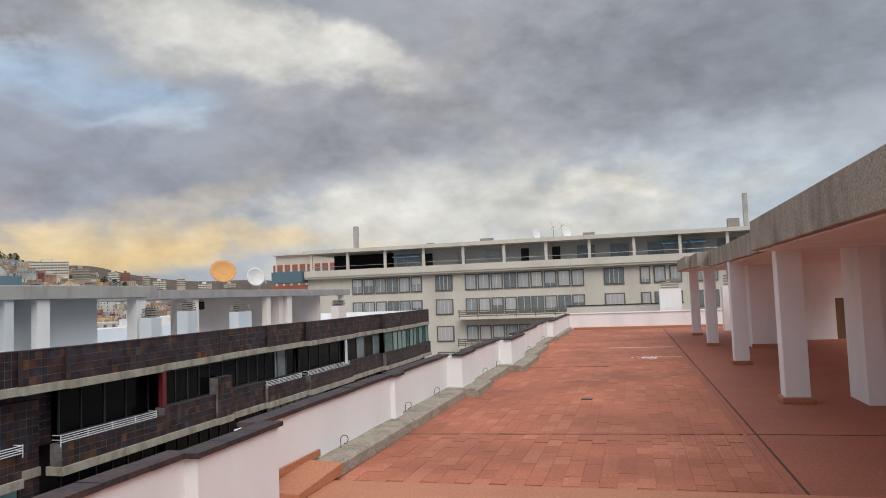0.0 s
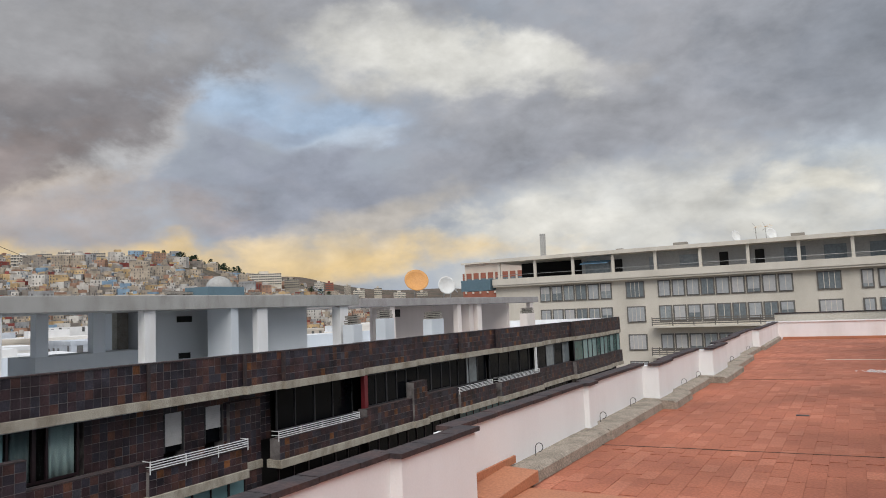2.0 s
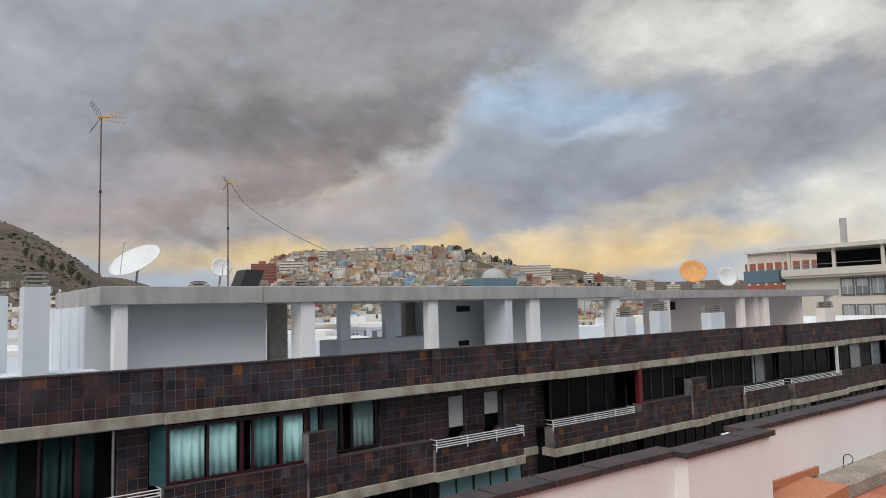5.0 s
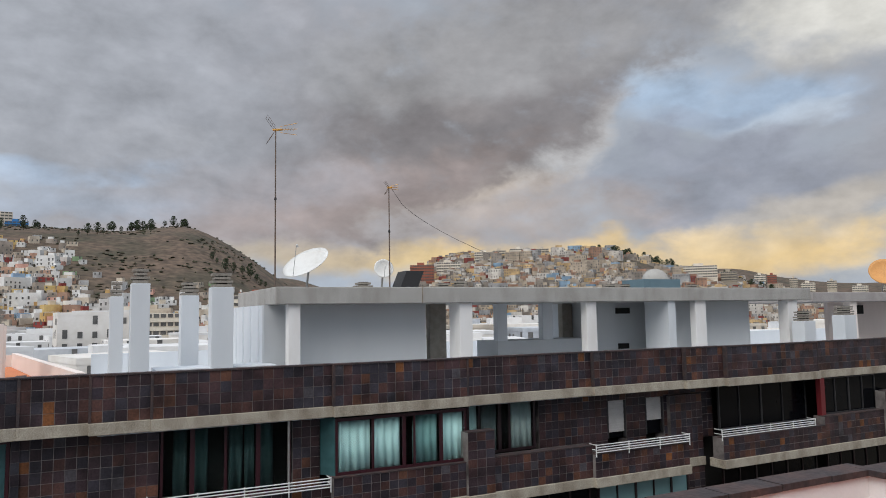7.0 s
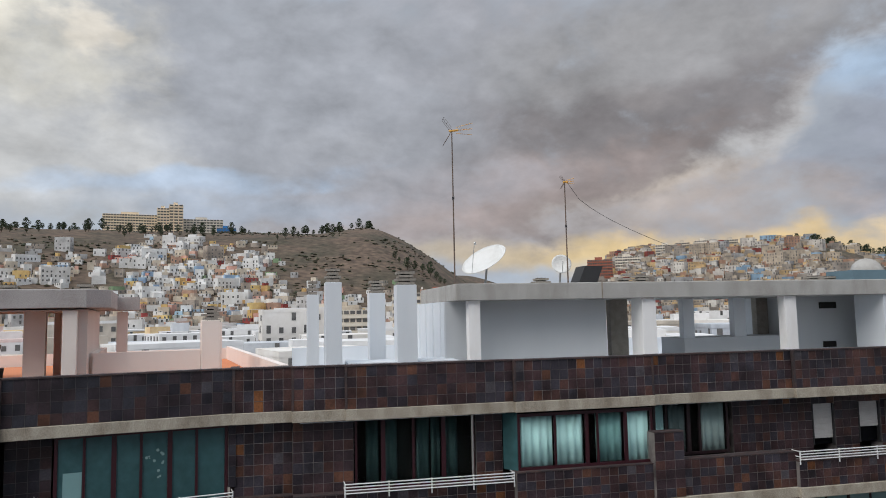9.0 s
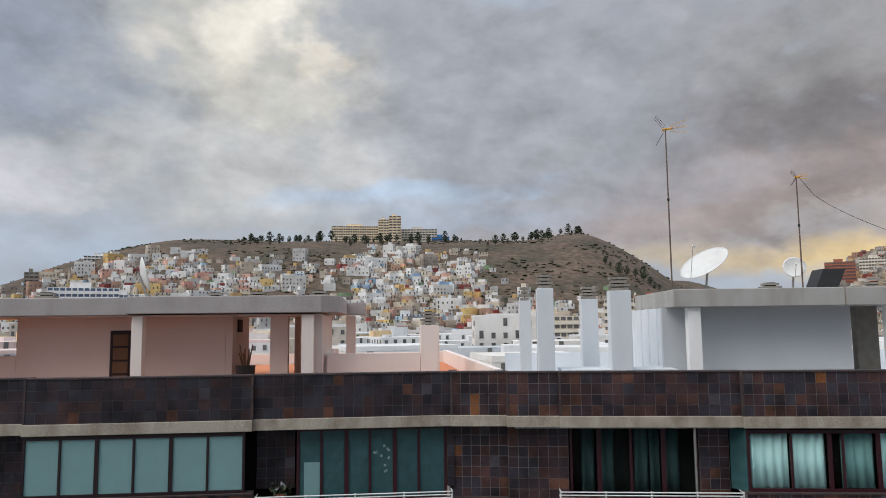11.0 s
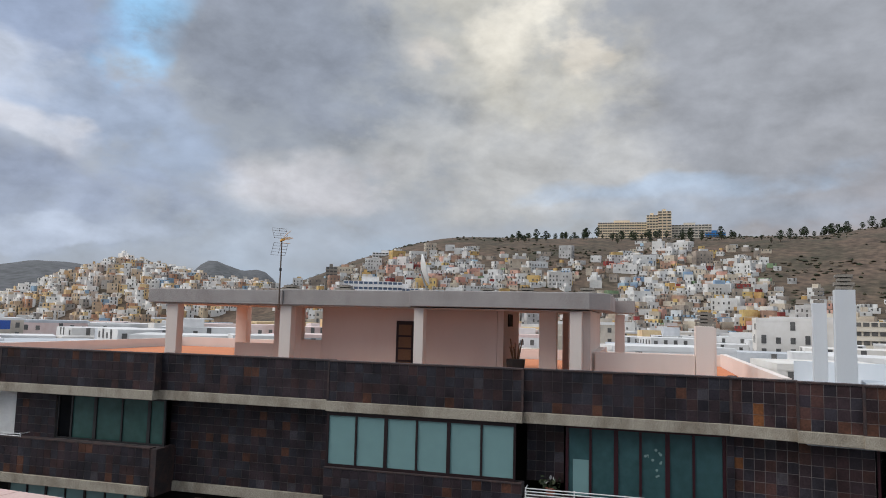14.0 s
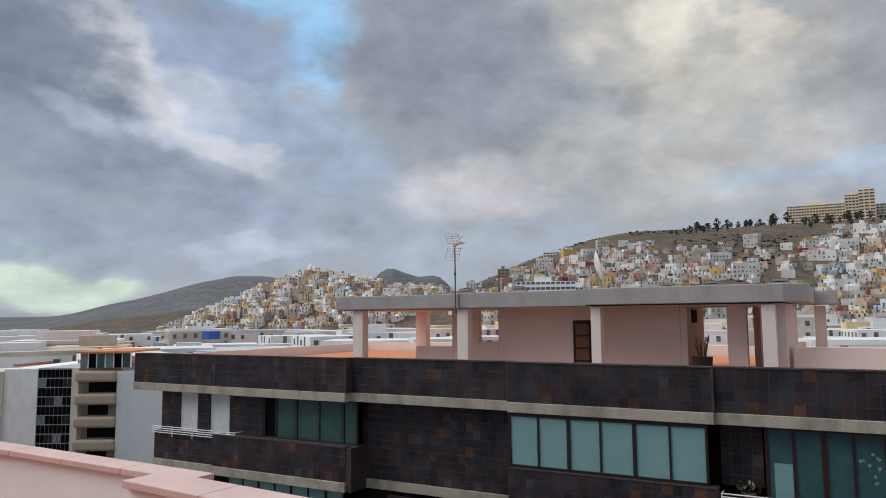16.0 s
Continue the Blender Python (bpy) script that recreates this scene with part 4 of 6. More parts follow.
    for s0, s1, z in ((1.5, 5.75, SILL - 0.26), (13.85, 17.6, SILL - 0.18), (19.05, 23.7, SILL - 0.18), (32.1, 35.9, SILL - 0.15), (36.7, 42.6, SILL - 0.15)):
        railing("W", s0, s1, 0.12 if s0 < 10 else 0.40, z)


PANECLEAR = bpy.data.materials.new("clear_glass")
PANECLEAR.use_nodes = True
pb = PANECLEAR.node_tree.nodes["Principled BSDF"]
pb.inputs["Base Color"].default_value = (0.75, 0.88, 0.88, 1)
pb.inputs["Roughness"].default_value = 0.03
pb.inputs["Transmission Weight"].default_value = 1.0
pb.inputs["IOR"].default_value = 1.1
make_west()


def make_pink_block():
    """The neighbouring dark block, slightly turned, with the rose roof houses."""
    b = thing("tiled_block", "apartment block clad in dark glazed tiles below rose painted roof houses", "apartment block")
    near = lambda s: -7.6 < s < -0.5
    for s0, s1, n in ((-24.1, -19.9, 0.0), (-19.9, -14.35, 0.06), (-14.35, -8.95, -0.22), (-8.95, -3.72, 0.02), (-3.72, 1.12, -0.08)):
        parapet_run("K", s0, s1, n, b, near)
    for s0, s1, n, top in ((-22.95, -19.9, 0.0, SILL + 0.05), (-19.9, -14.3, 0.12, SILL + 0.12), (-14.3, -8.95, -0.75, B1), (-8.95, -3.7, 0.1, SILL + 0.02), (-3.7, 1.12, -0.05, SILL - 0.3)):
        lower_run("K", s0, s1, n, b, lambda s: False, top)
    part("balcony_side", Mesh().fbox("K", -14.3, -14.1, -0.85, 0.1, C1, SILL + 0.12), SLATE, b)
    for s0, s1, n in ((-22.95, -22.08, -0.3), (-21.1, -20.58, -0.3), (-19.55, -18.05, -0.3), (-3.68, -2.75, -0.6), (1.03, 1.2, -0.25)):
        tiled_wall("K", s0, s1, n, b, lambda s: False)
    for s0, s1 in ((-22.08, -21.1), (-20.58, -19.55)):
        w = thing("window", "balcony door with a white rolled-down shutter", "window", "street windows")
        m = Mesh()
        for i in range(16):
            m.fbox("K", s0 + 0.04, s1 - 0.04, -0.42, -0.395 + 0.005 * (i % 2), SILL + 0.09 * i, SILL + 0.09 * i + 0.086)
        part("shutter", m, RAILWHITE, w)
        part("frame", Mesh().fbox("K", s0, s1, -0.5, -0.43, SILL, B1), BLACKMETAL, w)
    # core coloured black for the shade behind this facade's gaps
    part("core", Mesh().fbox("K", -22.9, 1.1, -2.4, -1.3, GROUND, 0.0), SHADEBLACK, b)
    part("lower_wall", Mesh().fbox("K", -22.9, 1.1, -1.29, -0.75, GROUND, C1 - 1.5), GROUT, b)
    part("end_wall", Mesh().fbox("K", -22.93, -22.6, -13, -0.35, GROUND, B1), WHITE, b)
    part("roof_floor", Mesh().fbox("K", -24.0, 2.3, -14.5, -0.5, -0.70, -0.45), ORANGEROOF, b)
    part("roof_deck", Mesh().fbox("K", -23.8, 2.28, -14.4, -5.6, -0.44, 0.1), ORANGEROOF, b)
    part("inner_parapet", Mesh().fbox("K", -24.1, 2.5, -14.75, -14.5, -0.8, 0.55), ROSELIGHT, b)
    part("inner_parapet", Mesh().fbox("K", 2.3, 2.5, -14.49, -0.5, -0.44, 0.62), ROSELIGHT, b)
    part("inner_parapet", Mesh().fbox("K", -24.08, -23.9, -14.49, -0.3, -0.44, 0.5), ROSELIGHT, b)
    window("K", -18.04, -14.2, -0.35, [-17.5, -16.65, -15.7, -14.76], [DARKGLASS, GREENGLASS, GREENGLASS, GREENGLASS, GREENGLASS], BLACKMETAL, SILL + 0.1, B1, "dark framed strip window with green glass")
    window("K", -8.95, -3.87, 0.02, [-8.11, -7.28, -6.44, -5.59, -4.74], TEALGLASS, DARKFRAME, SILL + 0.05, B1 - 0.02, "strip window of six frosted teal panes", 0.06)
    lower_blind = part("blind", Mesh().fbox("K", -2.50, -2.12, -0.336, -0.332, SILL - 0.2, -1.55), TEALGLASS, b)
    window("K", -2.68, 1.02, -0.3, [-2.08, -1.47, -0.9, -0.28, 0.31], DEEPTEAL, MAROON, SILL - 0.3, B1, "dark maroon strip window with deep teal panes", 0.07)
    for s0, s1, g in ((-19.5, -14.6, TEALGLASS), (-13, -9.2, DARKGLASS), (-8.8, -4, TEALGLASS), (-3.4, 1.0, DEEPTEAL)):
        k = max(2, round((s1 - s0) / 0.75))
        window("K", s0, s1, -0.2, [s0 + (s1 - s0) * (i + 1) / k for i in range(k - 1)], g, DARKFRAME, C1 - 1.45, C1, "strip window of the storey below", 0.05)
    railing("K", -22.95, -18.9, 0.1, SILL + 0.0)
    railing("K", -3.6, 1.1, 0.1, SILL - 0.3)
    st = thing("window_stickers", "round white flower stickers on a dark window pane", "sticker")
    for i in range(14):
        s, z, r = random.uniform(-0.82, -0.4), random.uniform(-1.85, -1.2), random.uniform(0.012, 0.038)
        m = Mesh()
        m.rod(P("K", s, -0.334, z), P("K", s, -0.331, z), r, 10)
        part("dot", m, PALETEAL, st)


make_pink_block()


def lay_tiles():
    """All facade tiles: those nearest the camera singly, the others in one mesh a block."""
    shared, rest, parents = {}, {"W": Mesh(), "K": Mesh()}, {}
    for fr, s, z, n, hs, hz, parent in TILES:
        g, d = (0.0068 if fr == "W" else 0.0055), 0.004 + random.uniform(0, 0.004)
        if parent is None:
            rest[fr].fbox(fr, s - hs / 2 + g, s + hs / 2 - g, n, n + d, z - hz / 2 + g, z + hz / 2 - g)
            continue
        key = (fr, round(hs, 3), round(hz, 3))
        if key not in shared:
            m = Mesh()
            o, a, b = FRAMES[fr]
            e0, e1, t = (hs / 2 - g), (hz / 2 - g), 0.007
            m.corners([(a[0] * ss + b[0] * nn, a[1] * ss + b[1] * nn, zz) for nn in (0, t) for ss in (-e0, e0) for zz in (-e1, e1)])
            me = bpy.data.meshes.new("tile")
            me.from_pydata(m.v, [], m.f)
            me.materials.append(TILE if fr == "W" else GREYTILE)
            bm = bmesh.new()
            bm.from_mesh(me)
            bmesh.ops.recalc_face_normals(bm, faces=bm.faces)
            bm.to_mesh(me)
            bm.free()
            shared[key] = me
        ob = new("tile", shared[key])
        ob.location = P(fr, s, n, z)
        ob.parent = parent
    blocks = [o for o in scene.objects if o.name.startswith("tiled_block")]
    for fr, bl in (("W", blocks[0]), ("K", blocks[1])):
        me = bpy.data.meshes.new("tile_cladding")
        me.from_pydata(rest[fr].v, [], rest[fr].f)
        me.materials.append(TILE if fr == "W" else GREYTILE)
        ob = new("tile_cladding", me)
        ob.parent = bl
        tagged(ob, "dark glazed wall tiles", kind="stuff")


lay_tiles()


# ---- roof houses across the street ----
def cap(fr, s0, s1, n0, n1, z, parent, rows=4):
    """Stacked concrete louvres on a shaft."""
    for i in range(rows):
        g = 0.05 + 0.03 * i * 0.5
        part("louvre", Mesh().fbox(fr, s0 + g - 0.06 * (i % 2), s1 - g + 0.06 * (i % 2), n0 + g, n1 - g, z + 0.012 + i * 0.105, z + 0.085 + i * 0.105), LOUVRE, parent)
    # black block paints the shade between the louvres
    part("cap_core", Mesh().fbox(fr, s0 + 0.16, s1 - 0.16, n0 + 0.16, n1 - 0.16, z, z + rows * 0.105), SHADEBLACK, parent)


def shaft(fr, s0, s1, n, z, material, label, depth=0.6):
    t = thing("chimney", label, "chimney", "ventilation shafts")
    part("shaft", Mesh().fbox(fr, s0, s1, n - depth, n, -0.49, z), material, t, bevel=0.01)
    cap(fr, s0, s1, n - depth, n, z, t)


def column(fr, s0, s1, n, material, z=2.2, depth=0.35, label="painted square concrete column under the roof slab"):
    t = thing("column", label, "column", "roof house columns")
    part("shaft", Mesh().fbox(fr, s0, s1, n - depth, n, -0.49, z), material, t, bevel=0.01)


def roof_house_white():
    h = thing("roof_house", "white and grey rooftop house under a long flat concrete slab", "roof house")
    part("roof_slab", Mesh().prism([P("W", 5.1, -3.0, 0)[:2], P("W", 28.5, -3.0, 0)[:2], P("W", 28.5, -8.7, 0)[:2], P("W", 5.1, -8.7, 0)[:2]][::1], 2.2, 2.71), PALECONC, h, bevel=0.02)
    part("slab_joint", Mesh().fbox("W", 9.78, 9.82, -2.999, -2.99, 2.2, 2.71), CURB, h)
    for s0, s1, n0, n1, paint in (
        (5.0, 10.42, -4.3, -4.1, GREYWALL),
        (5.0, 5.2, -9.0, -4.31, COOLWHITE),
        # shaded wall face: its shade is painted with the darker louvre concrete
        (11.0, 11.64, -5.3, -5.0, LOUVRE),
        (18.75, 21.6, -5.7, -5.5, GREYWALL),
        (18.55, 18.748, -9.0, -5.5, GREYWALL),
        (20.3, 20.68, -4.4, -3.1, COOLWHITE),
        (20.69, 25.9, -4.3, -4.1, GREYWALL),
        (25.7, 25.9, -9.0, -4.31, GREYWALL),
        (14.06, 18.4, -7.1, -5.5, GREYWALL),
    ):
        part("house_wall", Mesh().fbox("W", s0, s1, n0, n1, -0.49, 0.79 if s0 == 14.06 else 2.198), paint, h)
    # thin black blocks on the wall stand for the shade inside vents
    part("vent_hole", Mesh().fbox("W", 19.72, 20.45, -5.495, -5.45, 1.74, 1.98), SHADEBLACK, h)
    part("vent_hole", Mesh().fbox("W", 19.8, 20.35, -5.495, -5.45, 0.3, 0.52), SHADEBLACK, h)
    # open bay: posts on the low wall
    for s0, s1, n, paint in ((14.07, 14.5, -5.51, COOLWHITE), (16.12, 16.6, -5.51, COOLWHITE), (18.0, 18.5, -6.8, LOUVRE)):
        part("rear_post", Mesh().fbox("W", s0, s1, n - 0.3, n, 0.792, 2.198), paint, h)
    # fluted side wall and shafts at the end
    for i in range(4):
        part("side_rib", Mesh().fbox("W", 4.95, 5.2, -8.8 + i * 1.2, -8.3 + i * 1.2, -0.49, 2.198), COOLWHITE, h)
    for s0, s1, deep in ((5.5, 5.86, 0.35), (11.2, 11.68, 0.76), (16.4, 16.85, 0.35), (21.75, 22.32, 0.3), (27.15, 27.75, 0.5)):
        column("W", s0, s1, -3.12, WHITE, depth=deep)
    for s0, s1, n, z in ((0.74, 1.08, -3.6, 2.46), (1.24, 1.72, -3.2, 2.8), (2.78, 3.3, -5.4, 2.54), (3.32, 3.92, -3.1, 2.7)):
        shaft("W", s0, s1, n, z, COOLWHITE, "tall white square ventilation shaft with stacked louvres")
    lw = thing("roof_box", "low white masonry box on the flat roof", "roof box")
    part("box", Mesh().fbox("W", 1.9, 5.2, -4.6, -3.3, -0.49, 0.45), COOLWHITE, lw, bevel=0.01)
    # small louvred vents on the slab
    for s, n, k in ((8.7, -6, 3), (12.1, -6.4, 3), (12.9, -6.6, 4), (20.3, -6.5, 3), (21.2, -6.6, 3), (23.3, -6.2, 4), (25.1, -6.5, 3)):
        t = thing("roof_vent", "small stacked concrete roof vent on the slab", "roof vent", "roof vents")
        cap("W", s, s + 0.6, n - 0.6, n, 2.71, t, k)


def dish(centre, radius, aim, material, label, pole_to, arm=True):
    """A dish aimed along a direction, on a pole."""
    t = thing("satellite_dish", label, "satellite dish", "satellite dishes")
    q = Vector(aim).normalized().to_track_quat("Z", "Y")
    v, f, sides, rings = [], [], 28, 6
    c = Vector(centre)
    for back in (0.0, -0.02):
        for i in range(rings + 1):
            r = radius * i / rings
            for j in range(sides):
                a = 2 * math.pi * j / sides
                v.append(tuple(c + q @ Vector((r * math.cos(a), r * math.sin(a), 0.26 * radius * (i / rings) ** 2 + back))))
    n = (rings + 1) * sides
    for base in (0, n):
        for i in range(rings):
            for j in range(sides):
                k = (j + 1) % sides
                f.append((base + i * sides + j, base + i * sides + k, base + (i + 1) * sides + k, base + (i + 1) * sides + j))
    for j in range(sides):
        k = (j + 1) % sides
        f.append((rings * sides + j, rings * sides + k, n + rings * sides + k, n + rings * sides + j))
    m = Mesh()
    m.v, m.f = v, f
    part("reflector", m, material, t, smooth=True)
    part("pole", Mesh().rod(pole_to, tuple(c + q @ Vector((0, 0, -0.06))), 0.035), STEEL, t)
    if arm:
        tip = c + q @ Vector((0, 0, radius * 1.1))
        low = c + q @ Vector((0, -radius * 0.95, 0.24 * radius))
        part("feed_arm", Mesh().rod(tuple(low), tuple(tip), 0.010, 6), STEEL, t)
        part("feed_horn", Mesh().rod(tuple(tip), tuple(tip - (tip - c) * 0.1), 0.035, 8), DISHWHITE, t)


def aerial(foot, height, label, boom, size=1.0):
    """A mast with a comb aerial on top."""
    t = thing("tv_aerial", label, "aerial", "aerials")
    x, y, z = foot
    part("mast", Mesh().rod(foot, (x, y, z + height), 0.027, 8, 0.019), RUSTYPOLE, t)
    part("clamp", Mesh().rod((x, y, z + height * 0.55), (x, y, z + height * 0.55 + 0.08), 0.04), BLACKMETAL, t)
    b = Vector(boom).normalized() * size
    side = Vector((-b.y, b.x, 0)).normalized() * size
    top = Vector((x, y, z + height - 0.05))
    part("boom_clip", Mesh().rod(tuple(top - b * 0.1), tuple(top + b * 0.22), 0.035, 8), YELLOW, t)
    m = Mesh()
    for k in (-1, 0, 1):
        e = top + b * 0.15 + Vector((0, 0, 0.1 * size * k))
        m.rod(tuple(e), tuple(e + b * 0.55 + Vector((0, 0, 0.10 * size * k))), 0.008, 6)
    for i in range(5):
        p = top + b * (0.2 + 0.1 * i)
        m.rod(tuple(p - side * 0.16), tuple(p + side * 0.16), 0.006, 5)
    part("directors", m, YELLOW, t)
    g = Mesh()
    for s in (-1, 1):
        for i in range(5):
            o = top - b * (0.05 + 0.06 * i) + Vector((0, 0, s * size * (0.08 + 0.09 * i)))
            g.rod(tuple(o - side * 0.24), tuple(o + side * 0.24), 0.005, 5)
        for w in (-0.24, 0.0, 0.24):
            o = top - b * 0.05 + Vector((0, 0, s * size * 0.08)) + side * w
            g.rod(tuple(o), tuple(o - b * 0.24 + Vector((0, 0, s * size * 0.36))), 0.005, 5)
    part("reflector_grid", g, RUSTYPOLE, t)
    return t


roof_house_white()
aerial(P("W", 5.55, -5, 2.7), 5.25, "tall thin rusty mast with a comb television aerial", (0.1, 0.9, 0.1))
aerial(P("W", 9.5, -5, 2.7), 3.6, "thin mast with a small comb television aerial", (0.1, 0.9, 0.1), 0.5)
dish(P("W", 6.63, -5, 3.45), 0.80, (0.35, -0.55, 0.80), DISHWHITE, "large white satellite dish tilted to the sky", P("W", 6.6, -5.1, 2.7))
dish(P("W", 9.35, -5.2, 3.42), 0.34, (0.95, -0.2, 0.3), DISHWHITE, "small white satellite dish on a tripod", P("W", 9.35, -5.4, 2.7))
hd = thing("roof_cowl", "black sheet metal ventilation cowl on the slab", "cowl")
hm = Mesh()
hm.corners([P("W", s + (0.28 if z > 3 else 0), n, z) for n in (-6.0, -5.2) for s in (9.95, 10.62) for z in (2.71, 3.38)])
part("hood", hm, BLACKMETAL, hd)
pts = [P("W", 9.62 + 3.9 * k / 10, -5, 6.2 - 2.2 * (k / 10) ** 0.62) for k in range(11)]
hl = Mesh()
for a, c in zip(pts, pts[1:]):
    hl.rod(a, c, 0.008, 5)
cb = thing("cable", "thin black cable sagging from the aerial mast", "cable")
part("strand", hl, BLACKMETAL, cb)
dm = thing("roof_dome", "pale domed skylight on a dark box", "skylight")
bm = bmesh.new()
bmesh.ops.create_uvsphere(bm, u_segments=20, v_segments=10, radius=0.6)
bmesh.ops.translate(bm, verts=bm.verts, vec=P("W", 22.8, -6.4, 3.1))
part("dome", bm, PALECONC, dm, smooth=True)
part("box", Mesh().fbox("W", 21.6, 23.7, -7.2, -5.8, 2.71, 3.2), STEELBLUE, dm)


def roof_house_far():
    h = thing("roof_house", "beige pink rooftop house with a flat slab farther along", "roof house")
    part("roof_slab", Mesh().fbox("W", 30.0, 53.8, -9.5, -4.0, 2.12, 2.56), PINKCONC, h, bevel=0.02)
    part("house_wall", Mesh().fbox("W", 33.8, 40.6, -6.2, -6.0, -0.49, 2.118), ROSE, h)
    part("house_wall", Mesh().fbox("W", 42.4, 43.0, -8.5, -4.3, -0.49, 2.118), ROSE, h)
    part("house_wall", Mesh().fbox("W", 49, 49.4, -8.5, -4.6, -0.49, 2.118), ROSE, h)
    # vent darkness as a black block on the wall face
    part("vent_hole", Mesh().fbox("W", 35.6, 36.6, -5.995, -5.95, 1.5, 1.95), SHADEBLACK, h)
    for s0, s1 in ((32.8, 33.3), (40.5, 41.0), (43.3, 43.9), (52.4, 52.9)):
        column("W", s0, s1, -4.12, ROSELIGHT, 2.12)
    shaft("W", 30.1, 30.9, -2.6, 1.5, COOLWHITE, "white square ventilation shaft with stacked louvres")
    shaft("W", 36.0, 37.4, -3.4, 1.3, COOLWHITE, "white square ventilation shaft with stacked louvres")
    shaft("W", 26.9, 27.6, -2.2, 1.3, COOLWHITE, "white square ventilation shaft with stacked louvres")
    shaft("W", 49.5, 51.0, -3.2, 1.3, ROSELIGHT, "pale square ventilation shaft with stacked louvres")
    dish(P("W", 36.4, -4.6, 3.55), 0.72, (0.55, -0.65, 0.45), DISHORANGE, "large rust-orange satellite dish on the roof slab", P("W", 36.6, -4.9, 2.56), False)
    dish(P("W", 39.98, -4.6, 3.34), 0.58, (0.75, -0.6, 0.2), DISHWHITE, "white satellite dish with worn lettering", P("W", 40.1, -4.9, 2.56), False)
    dish(P("W", 41.6, -5.0, 3.3), 0.5, (0.80, 0.42, 0.42), DISHWHITE, "white satellite dish tilted upward", P("W", 41.5, -5.2, 2.56), False)


roof_house_far()


def roof_house_rose():
    h = thing("roof_house", "rose painted rooftop house under grey concrete slabs", "roof house")
    part("roof_slab", Mesh().fbox("K", -17.1, -12.05, -8.4, -3.0, 2.13, 2.6), PINKCONC, h, bevel=0.02)
    part("roof_slab", Mesh().fbox("K", -12.04, -7.7, -8.4, -3.05, 2.13, 2.63), PINKCONC, h, bevel=0.02)
    part("roof_slab", Mesh().prism([P("K", *c, 0)[:2] for c in ((-7.69, -2.85), (-2.3, -2.85), (-1.75, -3.6), (-1.75, -8.4), (-7.69, -8.4))], 2.16, 2.65), PINKCONC, h, bevel=0.02)
    part("roof_slab", Mesh().fbox("K", -2.2, -1.1, -9.0, -7.6, 2.14, 2.58), PINKCONC, h, bevel=0.02)
    part("slab_soffit", Mesh().fbox("K", -17.0, -2.3, -8.3, -3.2, 2.09, 2.128), ROSE, h)
    part("house_wall", Mesh().fbox("K", -11.3, -5.28, -4.75, -4.5, -0.44, 2.088), ROSE, h)
    part("house_wall", Mesh().fbox("K", -12.05, -11.31, -4.75, -4.5, -0.44, 0.98), ROSE, h)
    part("house_wall", Mesh().fbox("K", -13.1, -12.06, -4.75, -4.5, -0.44, 2.088), ROSE, h)
    part("house_wall", Mesh().fbox("K", -14.6, -13.11, -4.75, -4.5, -0.44, 0.8), ROSE, h)
    part("house_wall", Mesh().fbox("K", -5.27, -5.07, -7.4, -4.5, -0.44, 2.088), ROSE, h)
    # black block for the shaded inside of the vent
    part("vent_hole", Mesh().fbox("K", -5.06, -5.02, -5.9, -5.2, 1.6, 2.0), SHADEBLACK, h)
    part("house_wall", Mesh().fbox("K", -3.55, -3.35, -8.6, -7.6, -0.44, 2.12), ROSE, h)
    part("house_wall", Mesh().fbox("K", -2.55, -2.3, -8.2, -3.35, -0.44, 2.12), ROSE, h)
    for s0, s1, n in ((-16.45, -16.02, -3.15), (-12.18, -11.78, -3.15), (-7.58, -7.28, -3.05), (-2.86, -2.52, -2.98), (-16.75, -16.25, -8.0), (-3.92, -3.39, -4.3), (-1.78, -1.45, -8.0)):
        column("K", s0, s1, n, ROSELIGHT, 2.1)
    d = thing("door", "brown panelled wooden door in the rose wall", "door")
    part("frame", Mesh().fbox("K", -8.62, -8.02, -4.496, -4.44, -0.44, 1.7), DARKFRAME, d)
    for i in range(5):
        part("panel", Mesh().fbox("K", -8.53, -8.1, -4.438, -4.42, -0.36 + i * 0.4, -0.02 + i * 0.4), WOODDOOR, d)
    pl = thing("plant_pot", "black pot with dry upright brown sticks", "plant pot")
    x, y, _ = P("K", -4.62, -4.2, 0)
    part("pot", Mesh().rod((x, y, -0.44), (x, y, 0.62), 0.2, 12, 0.3), BLACKMETAL, pl)
    m = Mesh()
    for i in range(7):
        a = i * 0.9
        m.rod((x + 0.08 * math.cos(a), y + 0.08 * math.sin(a), 0.55), (x + 0.2 * math.cos(a), y + 0.2 * math.sin(a), 1.0 + 0.12 * (i % 3)), 0.02, 5)
    part("dry_stalk", m, WOODDOOR, pl)
    lw = thing("roof_wall", "low pale rose wall on the flat roof", "wall")
    part("wall", Mesh().fbox("K", -2.2, 0.6, -4.2, -4.0, -0.44, 0.93), ROSELIGHT, lw)
    part("wall", Mesh().fbox("K", -2.3, -2.1, -9.0, -4.21, -0.44, 0.93), ROSELIGHT, lw)
    shaft("K", 0.62, 1.12, -3.9, 1.77, ROSELIGHT, "pale rose square ventilation shaft with stacked louvres")
    shaft("K", 0.85, 1.30, -5.2, 1.72, ROSELIGHT, "pale rose square ventilation shaft with stacked louvres")
    for s, n in ((-14.0, -6.5), (-11.6, -6.0), (-6.5, -7.0), (-5.0, -6.4), (-2.9, -6)):
        t = thing("roof_vent", "small stacked concrete roof vent on the slab", "roof vent", "roof vents")
        cap("K", s, s + 0.6, n - 0.6, n, 2.63, t, 3)
    aerial(P("K", -12.1, -2.9, 1.95), 2.3, "thin black mast with a comb television aerial", (0.35, 0.6, 0.05))
